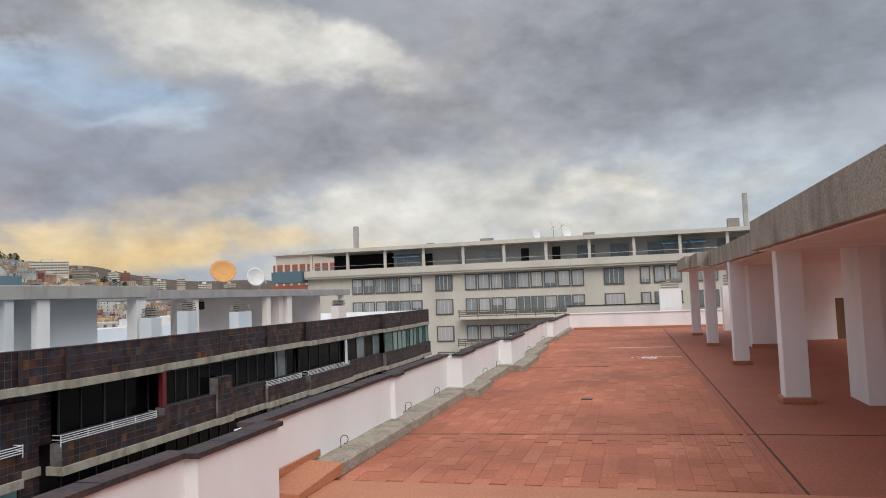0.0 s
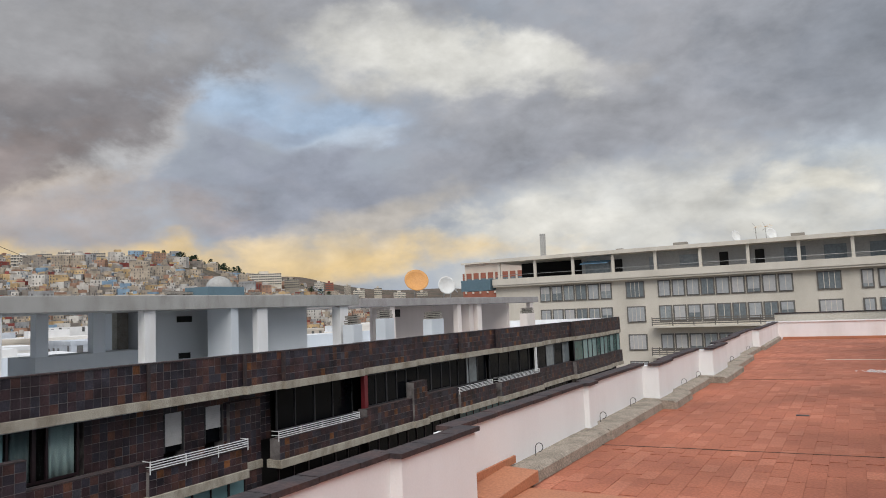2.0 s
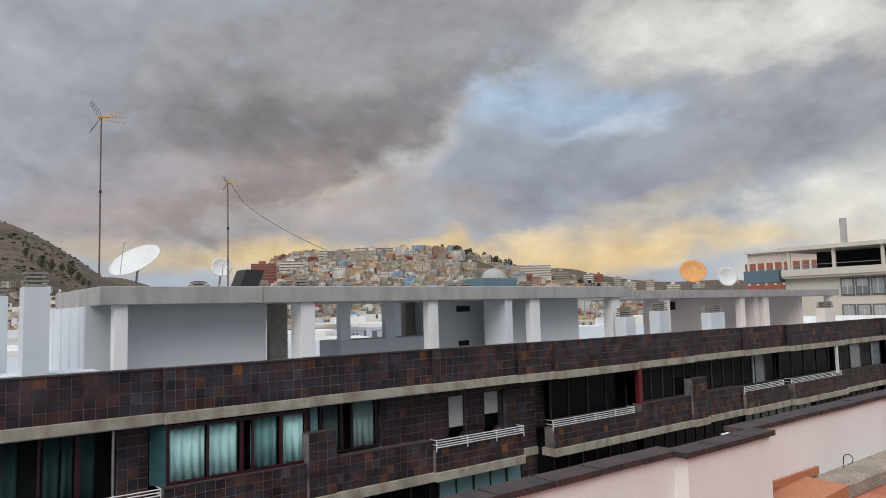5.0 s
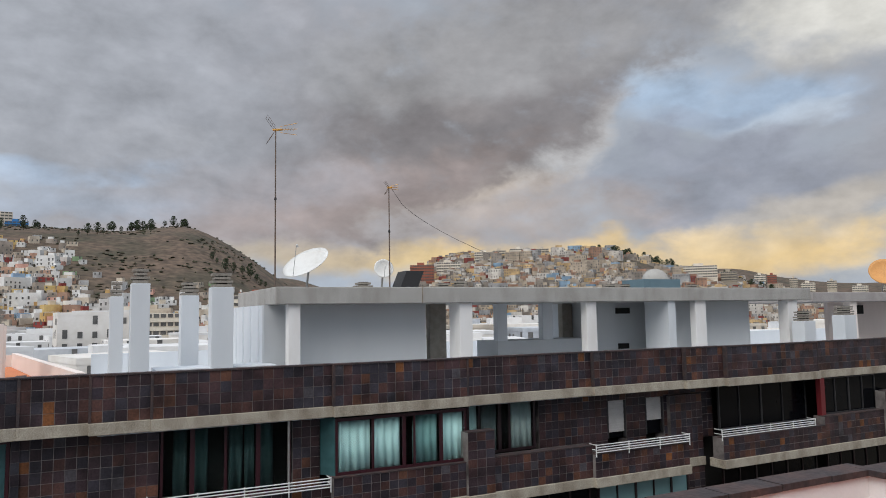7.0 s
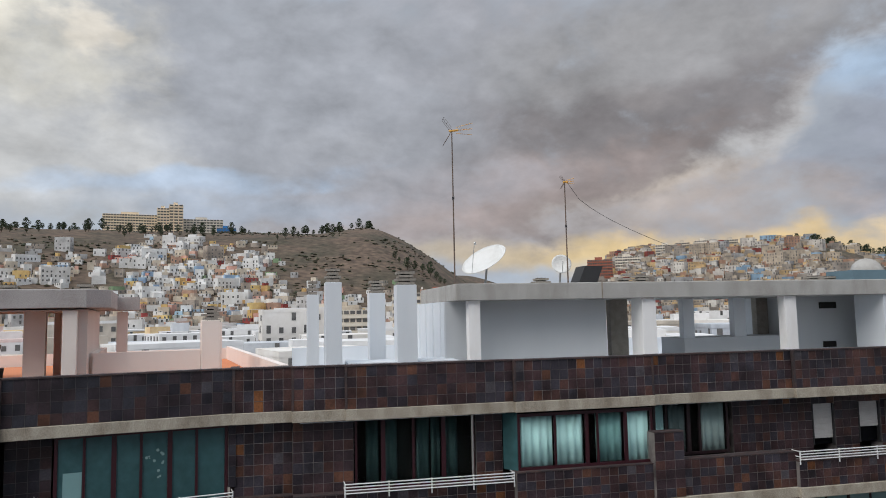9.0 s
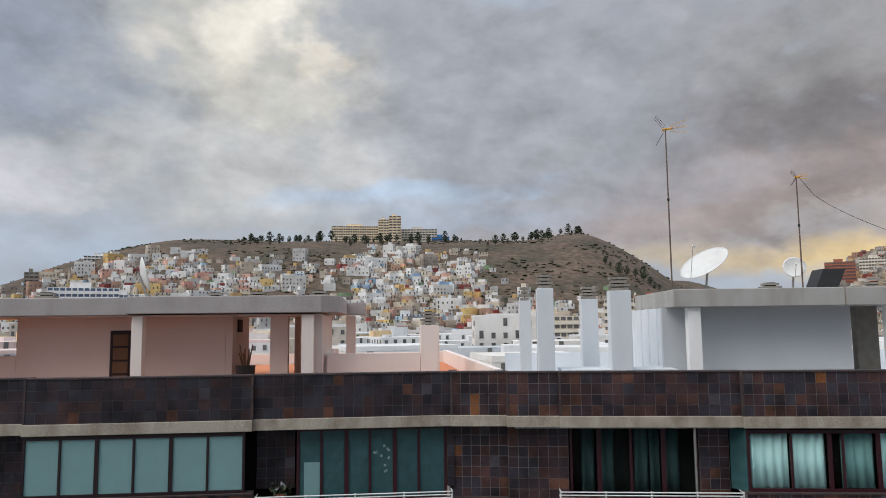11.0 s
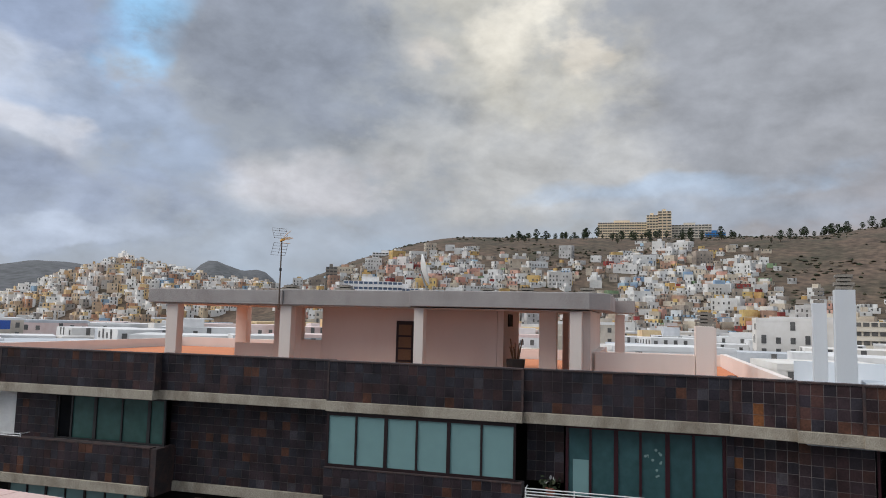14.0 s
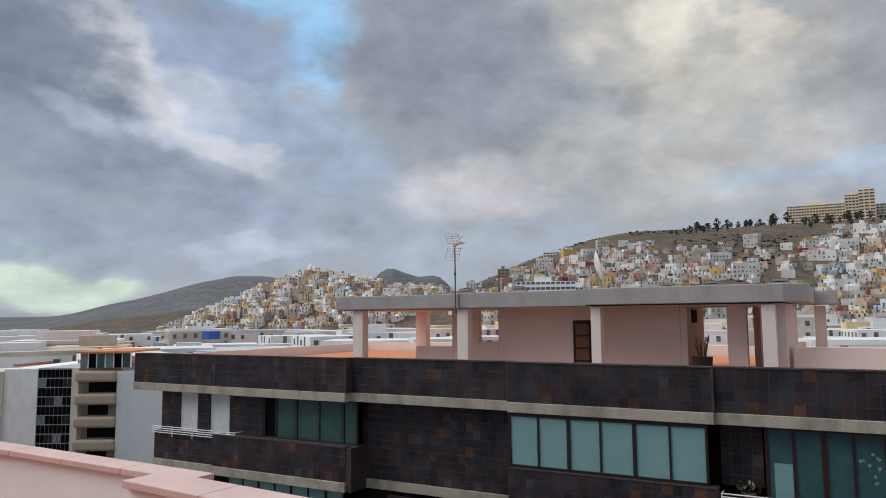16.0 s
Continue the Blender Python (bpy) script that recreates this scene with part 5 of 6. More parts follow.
    dish(P("K", -8.6, -7, 3.55), 0.58, (-0.5, 0.86, 0.25), DISHWHITE, "white satellite dish seen edge-on", P("K", -8.3, -7, 2.62), True)


roof_house_rose()


def near_coping():
    """The continuation of the own parapet, with pink coping."""
    w = thing("wall_parapet", "pale pink parapet with broad pink coping slabs", "parapet", kind="structure")
    for (ax, ay), (bx, by), wide, top in (((-2.32, -11.6), (-3.245, -4.74), 0.23, 0.696), ((-3.05, -5.08), (-3.26, -2.6), 0.34, 0.70)):
        d = Vector((bx - ax, by - ay)).normalized()
        inn = Vector((d.y, -d.x))
        a, length = Vector((ax, ay)), math.hypot(bx - ax, by - ay)

        def strip(u0, u1, w0, w1):
            return [tuple(a + d * u + inn * q) for u, q in ((u0, w0), (u0, w1), (u1, w1), (u1, w0))]

        part("parapet_wall", Mesh().prism(strip(0, length - 0.04, 0.06, wide - 0.05), -0.3, 0.645), PINKWALL, w)
        n = max(1, round(length / 0.8))
        for i in range(n):
            part("coping_slab", Mesh().prism(strip(length * i / n + 0.003, length * (i + 1) / n - 0.003, 0, wide), 0.647, top), PINKCOPING, w, bevel=0.006)


near_coping()


# ---- end building of the street ----
FRAMES["E"] = ((0.0, 88.0), (1.0, 0.0), (0.0, -1.0))


def end_building():
    b = thing("office_block", "long beige rendered block with rows of windows and a top loggia", "apartment block")
    part("wall", Mesh().fbox("E", -42.3, 62, -14, -0.6, GROUND, 5.2), PALEBEIGE, b)
    part("roof_slab", Mesh().fbox("E", -42.5, 62.3, -14.5, 0.5, 7.87, 8.34), PALEBEIGE, b)
    part("loggia_parapet", Mesh().fbox("E", -42.4, 62, -0.2, 0.25, 4.8, 5.62), PALEBEIGE, b)
    part("cornice", Mesh().fbox("E", -42.4, 62, -0.6, 0.12, 4.55, 4.79), PALEBEIGE, b)
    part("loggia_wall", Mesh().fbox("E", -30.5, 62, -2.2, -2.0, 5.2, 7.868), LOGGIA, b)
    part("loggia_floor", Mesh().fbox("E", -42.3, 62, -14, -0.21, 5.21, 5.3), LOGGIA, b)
    x = -41.4
    while x < 60:
        part("post", Mesh().fbox("E", x - 0.17, x + 0.17, -0.15, 0.15, 5.63, 7.868), PALEBEIGE, b)
        x += 5.2
    part("handrail", Mesh().rod(P("E", -42, 0.1, 6.1), P("E", 62, 0.1, 6.1), 0.035, 6), STEEL, b)
    for i in range(22):
        s = -29.5 + i * 3.9 + random.uniform(-0.6, 0.6)
        w = part("loggia_window", Mesh().fbox("E", s, s + random.choice((1.0, 1.6, 2.2)), -1.99, -1.93, random.choice((5.4, 6.0)), 7.3), random.choice((PALEPANE, FARGLASS, FARGLASS, SHADEBLACK)), b)
    for s0, s1 in ((-30.2, -26.6), (3.4, 6.2), (6.6, 8.34)):
        a = thing("awning", "pale blue awning over a loggia window", "awning", "awnings")
        m = Mesh()
        m.corners([P("E", s, n, z - (0.35 if n > -1.5 else 0)) for n in (-1.95, -0.4) for s in (s0, s1) for z in (7.2, 7.28)])
        part("cloth", m, BLUEAWN, a)
        part("window", Mesh().fbox("E", s0 + 0.2, s1 - 0.2, -1.99, -1.92, 5.6, 7.0), PALEPANE, a)
    # black panel painting the shade at the back of the open loggia end
    part("dark_recess", Mesh().fbox("E", -40.8, -31, -6.5, -6.2, 5.3, 7.868), SHADEBLACK, b)
    # windows, storey by storey
    row = [(-35.75 + 1.62 * i, 1.2) for i in range(6)] + [(-24.4, 2.0)] + [(-20.5 + 1.66 * i, 1.25) for i in range(9)] + [(-3.35, 2.1), (0.85, 0.9), (2.4, 1.1), (4.2, 1.1), (7.2, 2.1)] + [(10.5 + 1.7 * i, 1.15) for i in range(9)] + [(27.5, 2.1)] + [(31 + 1.7 * i, 1.15) for i in range(14)]
    rnd = random.Random(4)
    for z0, z1 in ((2.45, 4.2), (-0.55, 1.15), (-3.95, -2.25), (-7.2, -5.5)):
        for s, wd in row:
            w = part("window", Mesh().fbox("E", s - 0.14, s + wd + 0.14, -0.58, -0.50, z0 - 0.14, z1 + 0.14), TRIM, b)
            shut = rnd.random()
            drop = rnd.choice((0.5, 0.8, 1.0, 1.0)) if shut < 0.7 else 0.0
            part("pane", Mesh().fbox("E", s, s + wd, -0.499, -0.47, z0, z1), FARGLASS if rnd.random() < 0.6 else PALEPANE, w)
            if drop:
                part("shutter", Mesh().fbox("E", s + 0.03, s + wd - 0.03, -0.469, -0.44, z1 - (z1 - z0) * drop, z1 - 0.02), rnd.choice((SHUTTER, BLIND, SHUTTER)), w)
            for k in range(1, 2 if wd < 1.5 else 4):
                c = s + wd * k / (2 if wd < 1.5 else 4)
                part("mullion", Mesh().fbox("E", c - 0.03, c + 0.03, -0.47, -0.42, z0, z1), PALEBEIGE, w)
    for s0, s1, z in ((-21.3, -4.5, -1.35), (-21.5, -15.5, -4.9)):
        r = thing("balcony", "beige balcony slab with horizontal rail bars", "balcony", "balconies")
        part("slab", Mesh().fbox("E", s0, s1, -0.6, 0.9, z, z + 0.2), PALEBEIGE, r)
        for i in range(4):
            part("bar", Mesh().fbox("E", s0, s1, 0.8, 0.86, z + 0.38 + i * 0.22, z + 0.5 + i * 0.22), TRIM, r)
        for k in range(8):
            s = s0 + (s1 - s0 - 0.1) * k / 7
            part("post", Mesh().fbox("E", s, s + 0.1, 0.74, 0.79, z + 0.2, z + 1.25), TRIM, r)
    # roof clutter
    st = thing("flue", "tall grey concrete flue on the far roof", "flue")
    part("pipe", Mesh().fbox("E", -36.7, -36.1, -4.0, -3.4, 8.35, 11.6), PALECONC, st)
    st = thing("flue", "tall pale flue pipe on the far roof", "flue")
    part("pipe", Mesh().fbox("E", 13.0, 13.5, -4.0, -3.4, 8.35, 12.6), PALECONC, st)
    for s, z, a in ((-11.6, 8.95, (0.9, -0.6, 0.3)), (-7.8, 8.9, (0.7, -0.7, 0.3))):
        dish(P("E", s, -1.5, z), 0.7, a, DISHWHITE, "grey white satellite dish on the far roof", P("E", s, -1.7, 8.34), False)
    for s in (-9.4, -8.34):
        aerial(P("E", s, -2, 8.34), 1.6, "small television aerial on the far roof", (1, 0, 0))
    for s0, wd, hh in ((-18.8, 1.6, 0.5), (-5.8, 1.4, 0.5), (11.0, 1.3, 1.2), (-25.9, 0.8, 0.3)):
        t = thing("roof_unit", "small plant unit on the far roof", "roof unit", "roof units")
        part("casing", Mesh().fbox("E", s0, s0 + wd, -3, -2, 8.35, 8.35 + hh), LOUVRE, t)
    # red building behind the corner
    r = thing("brick_building", "red rendered building with white top storey behind the block", "apartment block")
    part("wall", Mesh().fbox("E", -62, -46, -40, -28, GROUND, 8.2), BRICKRED, r)
    part("attic", Mesh().fbox("E", -62, -46.5, -40, -29, 8.21, 9.9), PALEBEIGE, r)
    part("attic_slab", Mesh().fbox("E", -62.5, -45.8, -40.3, -28.4, 9.91, 10.2), PALEBEIGE, r)
    for i in range(11):
        part("pilaster", Mesh().fbox("E", -61.5 + i * 1.45, -61.2 + i * 1.45, -28.0, -27.8, 4.5, 8.34), PALEBEIGE, r)
        part("window", Mesh().fbox("E", -61.1 + i * 1.45, -60.2 + i * 1.45, -27.99, -27.93, 5.6, 7.2), FARGLASS, r)
    bx = thing("roof_unit", "blue-grey sheet metal plant box", "roof unit", "roof units")
    part("casing", Mesh().fbox("E", -47.0, -42.6, -2.6, 0.6, 4.2, 5.7), STEELBLUE, bx)


end_building()


# ---- side street, low town, hills ----
LA = radians(128.7)
FRAMES["L"] = ((-94 * math.sin(LA) + 0.75 * math.cos(LA), 94 * math.cos(LA) + 0.75 * math.sin(LA)), (math.cos(LA), math.sin(LA)), (math.sin(LA), -math.cos(LA)))


TAN = mat("tan_render", (0.42, 0.345, 0.265), 0.85, (0.32, 0.26, 0.20), 0.5, 0.6, 12, 0.15, 0.2, streak=0.4)


def left_buildings():
    b = thing("white_building", "white windowless party wall of a town building", "apartment block")
    part("wall", Mesh().fbox("L", -57.6, -53.3, -18, 0.0, GROUND, -4.3), WHITE, b)
    part("side_strip", Mesh().fbox("L", -60.5, -57.61, -18, 0.2, GROUND, -4.6), BEIGE, b)
    part("roof_rail", Mesh().rod(P("L", -57, -1, -3.9), P("L", -52, -1, -3.5), 0.2, 6), BRICKRED, b)
    g = thing("glass_tower", "narrow tower of dark glazed panels in a grey grid", "tower")
    part("core", Mesh().fbox("L", -53.3, -48.9, -12, -0.1, GROUND, -4.2), SHUTTER, g)
    for i in range(12):
        for j in range(8):
            s = -53.25 + j * 0.54
            z = -4.3 - i * 1.18
            part("panel", Mesh().fbox("L", s + 0.03, s + 0.5, -0.1, -0.04, z - 1.12, z - 0.08), (DARKGLASS, DARKGLASS, DARKFRAME, FARGLASS)[(i * 3 + (j // 2)) % 4 if i % 2 else 0], g)
    a = thing("balcony_building", "beige building with rounded balconies and a glazed roof terrace", "apartment block")
    part("wall", Mesh().fbox("L", -48.88, -43.0, -14, -1.2, GROUND, -4.2), TAN, a)
    part("pier", Mesh().fbox("L", -48.88, -48.0, -1.19, 0.0, GROUND, -4.2), PALEBEIGE, a)
    part("party_wall", Mesh().fbox("L", -42.98, -30.0, -14, 0.1, GROUND, -4.7), COOLWHITE, a)
    for i in range(6):
        z = -6.0 - i * 2.9
        part("balcony_front", Mesh().fbox("L", -48.3, -43.0, -1.19, 0.6, z, z + 1.4), TAN, a, bevel=0.3)
        part("window", Mesh().fbox("L", -47.2, -44.6 if i % 2 else -43.6, -1.19, -1.1, z - 1.4, z - 0.02), DARKGLASS, a)
    part("terrace_roof", Mesh().fbox("L", -48.5, -41.5, -10, 0.3, -2.35, -2.1), ORANGEROOF, a)
    for i in range(6):
        part("terrace_pane", Mesh().fbox("L", -47.9 + i * 1.1, -46.95 + i * 1.1, -0.2, -0.1, -4.19, -2.36), (FARGLASS, DARKGLASS, GREENGLASS)[i % 3], a)
        part("terrace_post", Mesh().fbox("L", -46.94 + i * 1.1, -46.82 + i * 1.1, -0.25, -0.05, -4.19, -2.36), WHITE, a)
    tank = thing("water_tank", "bright blue water tanks on a flat roof", "water tank")
    x, y, _ = P("L", -60, -90, 0)
    part("tank", Mesh().box(x - 1.6, x + 1.6, y - 1.6, y + 1.6, -3.0, -1.0), mat("blue_plastic", (0.03, 0.09, 0.36), 0.5), tank)


left_buildings()


def box_rot(m, cx, cy, z0, z1, hx, hy, a):
    c, s = math.cos(a), math.sin(a)
    m.corners([(cx + x * c - y * s, cy + x * s + y * c, z) for x in (-hx, hx) for y in (-hy, hy) for z in (z0, z1)])


def house_boxes(walls, wins, cx, cy, zb, hgt, hx, hy, a, rnd):
    """One flat-roofed house with parapet hut and windows on the two sides to the town."""
    box_rot(walls, cx, cy, zb - 6, zb + hgt, hx, hy, a)
    c, s = math.cos(a), math.sin(a)
    if rnd.random() < 0.35:
        ox, oy = rnd.uniform(-0.4, 0.4) * hx, rnd.uniform(-0.4, 0.4) * hy
        box_rot(walls, cx + ox * c - oy * s, cy + ox * s + oy * c, zb + hgt, zb + hgt + rnd.uniform(1.5, 2.8), hx * rnd.uniform(0.3, 0.6), hy * rnd.uniform(0.3, 0.6), a)
    floors = max(1, int(hgt / 3.0))
    for side in (0, 1):
        half, out = (hx, hy) if side == 0 else (hy, hx)
        n = max(1, int(half * 2 / 2.6))
        for fl in range(floors):
            for k in range(n):
                if rnd.random() < 0.3:
                    continue
                u = -half + (k + 0.5) * 2 * half / n
                zz = zb + fl * 3.0 + 1.0
                for sg in ((-1,) if side == 0 else (1, -1)):
                    lx, ly = (u, sg * out) if side == 0 else (sg * out, u)
                    box_rot(wins, cx + lx * c - ly * s, cy + lx * s + ly * c, zz, zz + rnd.choice((1.2, 1.4, 1.9)), 0.5 if side == 0 else 0.08, 0.08 if side == 0 else 0.5, a)


def stuff_mesh(name, m, material, label, category):
    me = bpy.data.meshes.new(name)
    me.from_pydata(m.v, [], m.f)
    me.materials.append(material)
    return tagged(new(name, me), label, category, kind="stuff")


def hillside():
    rnd = random.Random(11)
    walls, wins, ridge_w = Mesh(), Mesh(), Mesh()
    cone_w, cone_v = Mesh(), Mesh()
    r = 330.0
    while r < 1080:
        a = 28.0
        while a < 133:
            a += math.degrees(rnd.uniform(5.8, 9.6) / r)
            x, y = -r * math.sin(radians(a)), r * math.cos(radians(a))
            x, y = x + rnd.uniform(-3, 3), y + rnd.uniform(-3, 3)
            if 73 < a < 127.5:
                dens = 0.94 if r < 570 else 0.9 - (r - 570) / 170
                if 96 < a < 101:
                    dens += 0.25
                if a < 90:
                    dens = 0.85 if r < 460 else 0.85 - (r - 460) / 150
                if a > 112:
                    dens = 0.92 if r < 640 else 0.92 - (r - 640) / 110
                if 102 < a < 112:
                    dens = 0.92 if r < 560 else 0.92 - (r - 560) / 130
                if noise.noise((x * 0.011, y * 0.011, 9.0)) > 0.33 and r > 480:
                    dens *= 0.3
                if r > 790:
                    dens = 0.0
            elif 28 < a <= 73:
                dens = 0.9 if r < 1040 else 0.5
                if a < 44 and r < 600:
                    dens = 0.5
                if 45 < a < 50 and r > 820:
                    dens *= 0.25
            else:
                dens = 0
            if rnd.random() > dens:
                continue
            big = rnd.random() < 0.05
            hgt = rnd.choice((2.5, 2.7, 2.9, 3.1, 5.2)) if not big else rnd.choice((6, 8, 11))
            if r > 700 and a < 73:
                hgt *= 1.15
            house_boxes(walls if a > 73 else ridge_w, wins, x, y, land(x, y), hgt, rnd.uniform(2.2, 5.0) * (2.0 if big else 1), rnd.uniform(2.4, 4.4), radians(a) + rnd.choice((0, 0.25, -0.2, 0.5, -0.45)), rnd)
        r += rnd.uniform(8.5, 11)
    hx, hy = -700 * math.sin(radians(139.2)), 700 * math.cos(radians(139.2))
    for _ in range(1200):
        d, t = 135 * math.sqrt(rnd.random()), rnd.uniform(0, 2 * math.pi)
        x, y = hx + d * math.cos(t), hy + d * math.sin(t)
        house_boxes(cone_w, cone_v, x, y, land(x, y), rnd.choice((3.2, 3.5, 6.0, 6.2)), rnd.uniform(2.3, 4.2), rnd.uniform(2.3, 3.8), radians(138) + rnd.choice((0, 0.3, -0.3, 0.6)), rnd)
    stuff_mesh("hillside_houses", walls, HOUSE, "crowded small painted flat-roofed houses climbing the hill", "houses")
    stuff_mesh("ridge_houses", ridge_w, SHADEDRIDGE, "close-packed tan, grey and ochre ridge houses, darkened as if backlit", "houses")
    stuff_mesh("hillside_windows", wins, HOUSEWIN, "dark windows of the hillside houses", "windows")
    stuff_mesh("hilltop_houses", cone_w, WARMHOUSE, "ochre, orange and white houses covering a steep little hill", "houses")
    stuff_mesh("hilltop_windows", cone_v, HOUSEWIN, "dark windows of the hilltop houses", "windows")


# browner house colours, darkened to paint in the backlit shade of these walls
SHADEDRIDGE = palette("shaded_ridge_paint", [(0.22, (0.52, 0.49, 0.45)), (0.22, (0.40, 0.34, 0.27)), (0.2, (0.27, 0.24, 0.21)), (0.1, (0.50, 0.36, 0.20)), (0.1, (0.34, 0.21, 0.15)), (0.08, (0.33, 0.33, 0.33)), (0.04, (0.22, 0.32, 0.42)), (0.04, (0.24, 0.07, 0.06))], 0.9, 0.1, 0.1, 0.8, 0.2, 0.3, 0.12)
WARMHOUSE = palette("warm_house_paint", [(0.14, (0.68, 0.50, 0.28)), (0.46, (0.84, 0.82, 0.79)), (0.12, (0.60, 0.47, 0.34)), (0.07, (0.46, 0.27, 0.18)), (0.11, (0.60, 0.50, 0.43)), (0.08, (0.40, 0.37, 0.34)), (0.05, (0.28, 0.40, 0.52)), (0.03, (0.34, 0.14, 0.11))], 0.9, 0.1, 0.1, 0.8, 0.2, 0.2, 0.15)
hillside()


def low_town():
    """Flat-roofed town buildings between the street and the hills."""
    rnd = random.Random(5)
    count = 0
    r = 62.0
    spare_w, spare_v = Mesh(), Mesh()
    while r < 340:
        a = 8.0
        step = 13 + r * 0.02
        while a < 176:
            a += math.degrees(rnd.uniform(0.9, 1.25) * step / r)
            x, y = -r * math.sin(radians(a)), r * math.cos(radians(a))
            if x > -42 and y > -45 or (y > 55 and x > -70 and y < 140) or (140 < a < 170 and r < 118):
                continue
            top = rnd.uniform(-7.5, -2.2) if r < 150 else rnd.uniform(-9.0, -1.2)
            if rnd.random() < 0.05 and r > 170:
                top = rnd.uniform(1.0, 4.0)
            hx, hy, rot = rnd.uniform(0.38, 0.62) * step, rnd.uniform(0.36, 0.5) * step, radians(a) + rnd.choice((0.0, 0.12, -0.15, 0.3))
            if count < 240:
                wl, wn = Mesh(), Mesh()
            else:
                wl, wn = spare_w, spare_v
            house_boxes(wl, wn, x, y, top - 12, 12.0, hx, hy, rot, rnd)
            if rnd.random() < 0.5:
                box_rot(wl, x, y, top, top + 0.7, hx * 1.01, hy * 1.01, rot)
            if count < 240:
                t = thing("town_house", "flat-roofed painted town building with small windows", "house", "low town buildings")
                part("wall", wl, CITYWHITE, t)
                if count < 60:
                    for q in range(0, len(wn.v), 8):
                        one = Mesh()
                        one.corners(wn.v[q:q + 8])
                        part("window", one, HOUSEWIN, t)
                else:
                    for q in range(0, len(wn.v), 8):
                        spare_v.corners(wn.v[q:q + 8])
            count += 1
        r += step
    stuff_mesh("town_roofs", spare_w, CITYWHITE, "many pale flat-roofed town buildings", "houses")
    stuff_mesh("town_windows", spare_v, HOUSEWIN, "dark windows of the low town", "windows")


low_town()


def banded_block(name, label, az, r, z0, width, depth, floors, storey, wall, band, bays, base=30):
    """A distant block with continuous window bands cut by piers."""
    a = radians(az)
    FRAMES["T"] = ((-r * math.sin(a), r * math.cos(a)), (math.cos(a), math.sin(a)), (math.sin(a), -math.cos(a)))
    t = thing(name, label, "apartment block", "landmark buildings")
    part("wall", Mesh().fbox("T", -width / 2, width / 2, -depth, 0, z0 - base, z0 + floors * storey), wall, t)
    for i in range(floors):
        z = z0 + i * storey
        part("slab_edge", Mesh().fbox("T", -width / 2 - 0.3, width / 2 + 0.3, 0.01, 0.55, z - 0.2, z + storey * 0.34), wall, t)
        for k in range(bays):
            s = -width / 2 + width * (k + 0.12) / bays
            part("window", Mesh().fbox("T", s, s + width / bays * 0.76, 0.01, 0.2, z + storey * 0.46, z + storey * 0.90), band, t)
    part("roof_hut", Mesh().fbox("T", -width * 0.2, width * 0.1, -depth * 0.8, -2, z0 + floors * storey, z0 + floors * storey + 2.8), wall, t)
    return t


CREAM = mat("cream_render", (0.85, 0.71, 0.52), 0.85, (0.76, 0.62, 0.44), 0.06, 0.6, 2, 0.1)
banded_block("hospital", "long cream and ochre slab building with window bands on the hilltop", 100.85, 930, 106, 66, 16, 7, 3.3, CREAM, HOUSEWIN, 22)
banded_block("hospital", "tall ochre stair tower of the hilltop slab building", 97.85, 925, 106, 16, 20, 10, 3.6, CREAM, HOUSEWIN, 3)
banded_block("hospital", "ochre fan-shaped stair block of the hilltop slab building", 98.75, 926, 106, 14, 18, 9, 3.5, CREAM, HOUSEWIN, 4)
banded_block("hospital", "white wing of the hilltop slab building", 95.9, 935, 106, 47, 14, 6, 3.3, PALEBEIGE, HOUSEWIN, 12)
banded_block("annex", "bright blue low annex beside the hilltop building", 94.2, 890, 104, 22, 8, 2, 3, mat("bright_blue_paint", (0.05, 0.22, 0.50), 0.8), HOUSEWIN, 6)
banded_block("white_block", "white apartment block with blue window bands", 120.6, 420, 4, 34, 14, 6, 3.1, WHITE, mat("blue_band", (0.10, 0.14, 0.22), 0.5), 12, 30)
banded_block("white_block", "white apartment block with blue window bands", 118.0, 430, 4, 16, 14, 5, 3.1, WHITE, mat("blue_band_two", (0.12, 0.16, 0.24), 0.5), 6, 30)
banded_block("white_block", "pale apartment block on the hill shoulder", 119.6, 760, 58, 30, 14, 4, 3, WHITE, HOUSEWIN, 9, 20)
banded_block("beige_block", "pale beige apartment block on the hill shoulder", 122.2, 740, 40, 26, 14, 4, 3, PALEBEIGE, HOUSEWIN, 8, 20)
banded_block("grey_block", "dark grey concrete block on the hill shoulder", 123.9, 640, 30, 10, 10, 5, 3, LOUVRE, HOUSEWIN, 3, 20)
banded_block("beige_block", "long beige office block with horizontal window bands", 86.3, 300, -12, 36, 12, 5, 3.3, PALEBEIGE, HOUSEWIN, 14)
banded_block("banded_tower", "white apartment tower with striped balconies", 80.3, 330, -12, 13, 12, 8, 3.0, PALEBEIGE, HOUSEWIN, 5)
banded_block("red_tower", "red and white apartment tower", 77.9, 335, -12, 10, 12, 8, 3.0, BRICKRED, HOUSEWIN, 4)
banded_block("terraced_block", "pale stepped block with window bands on the ridge", 43.6, 900, 40, 38, 20, 5, 3.0, PALEBEIGE, HOUSEWIN, 14)
banded_block("terraced_block", "pale stepped block with window bands on the ridge", 41.6, 920, 36, 18, 20, 4, 3.0, CONCRETE, HOUSEWIN, 8)
banded_block("red_block", "dark red brick block on the ridge", 65.0, 780, 38, 26, 14, 6, 3.1, BRICKRED, HOUSEWIN, 10, 30)
banded_block("beige_block", "beige apartment block on the ridge", 62.9, 800, 42, 26, 14, 6, 3.1, PALEBEIGE, HOUSEWIN, 10, 30)
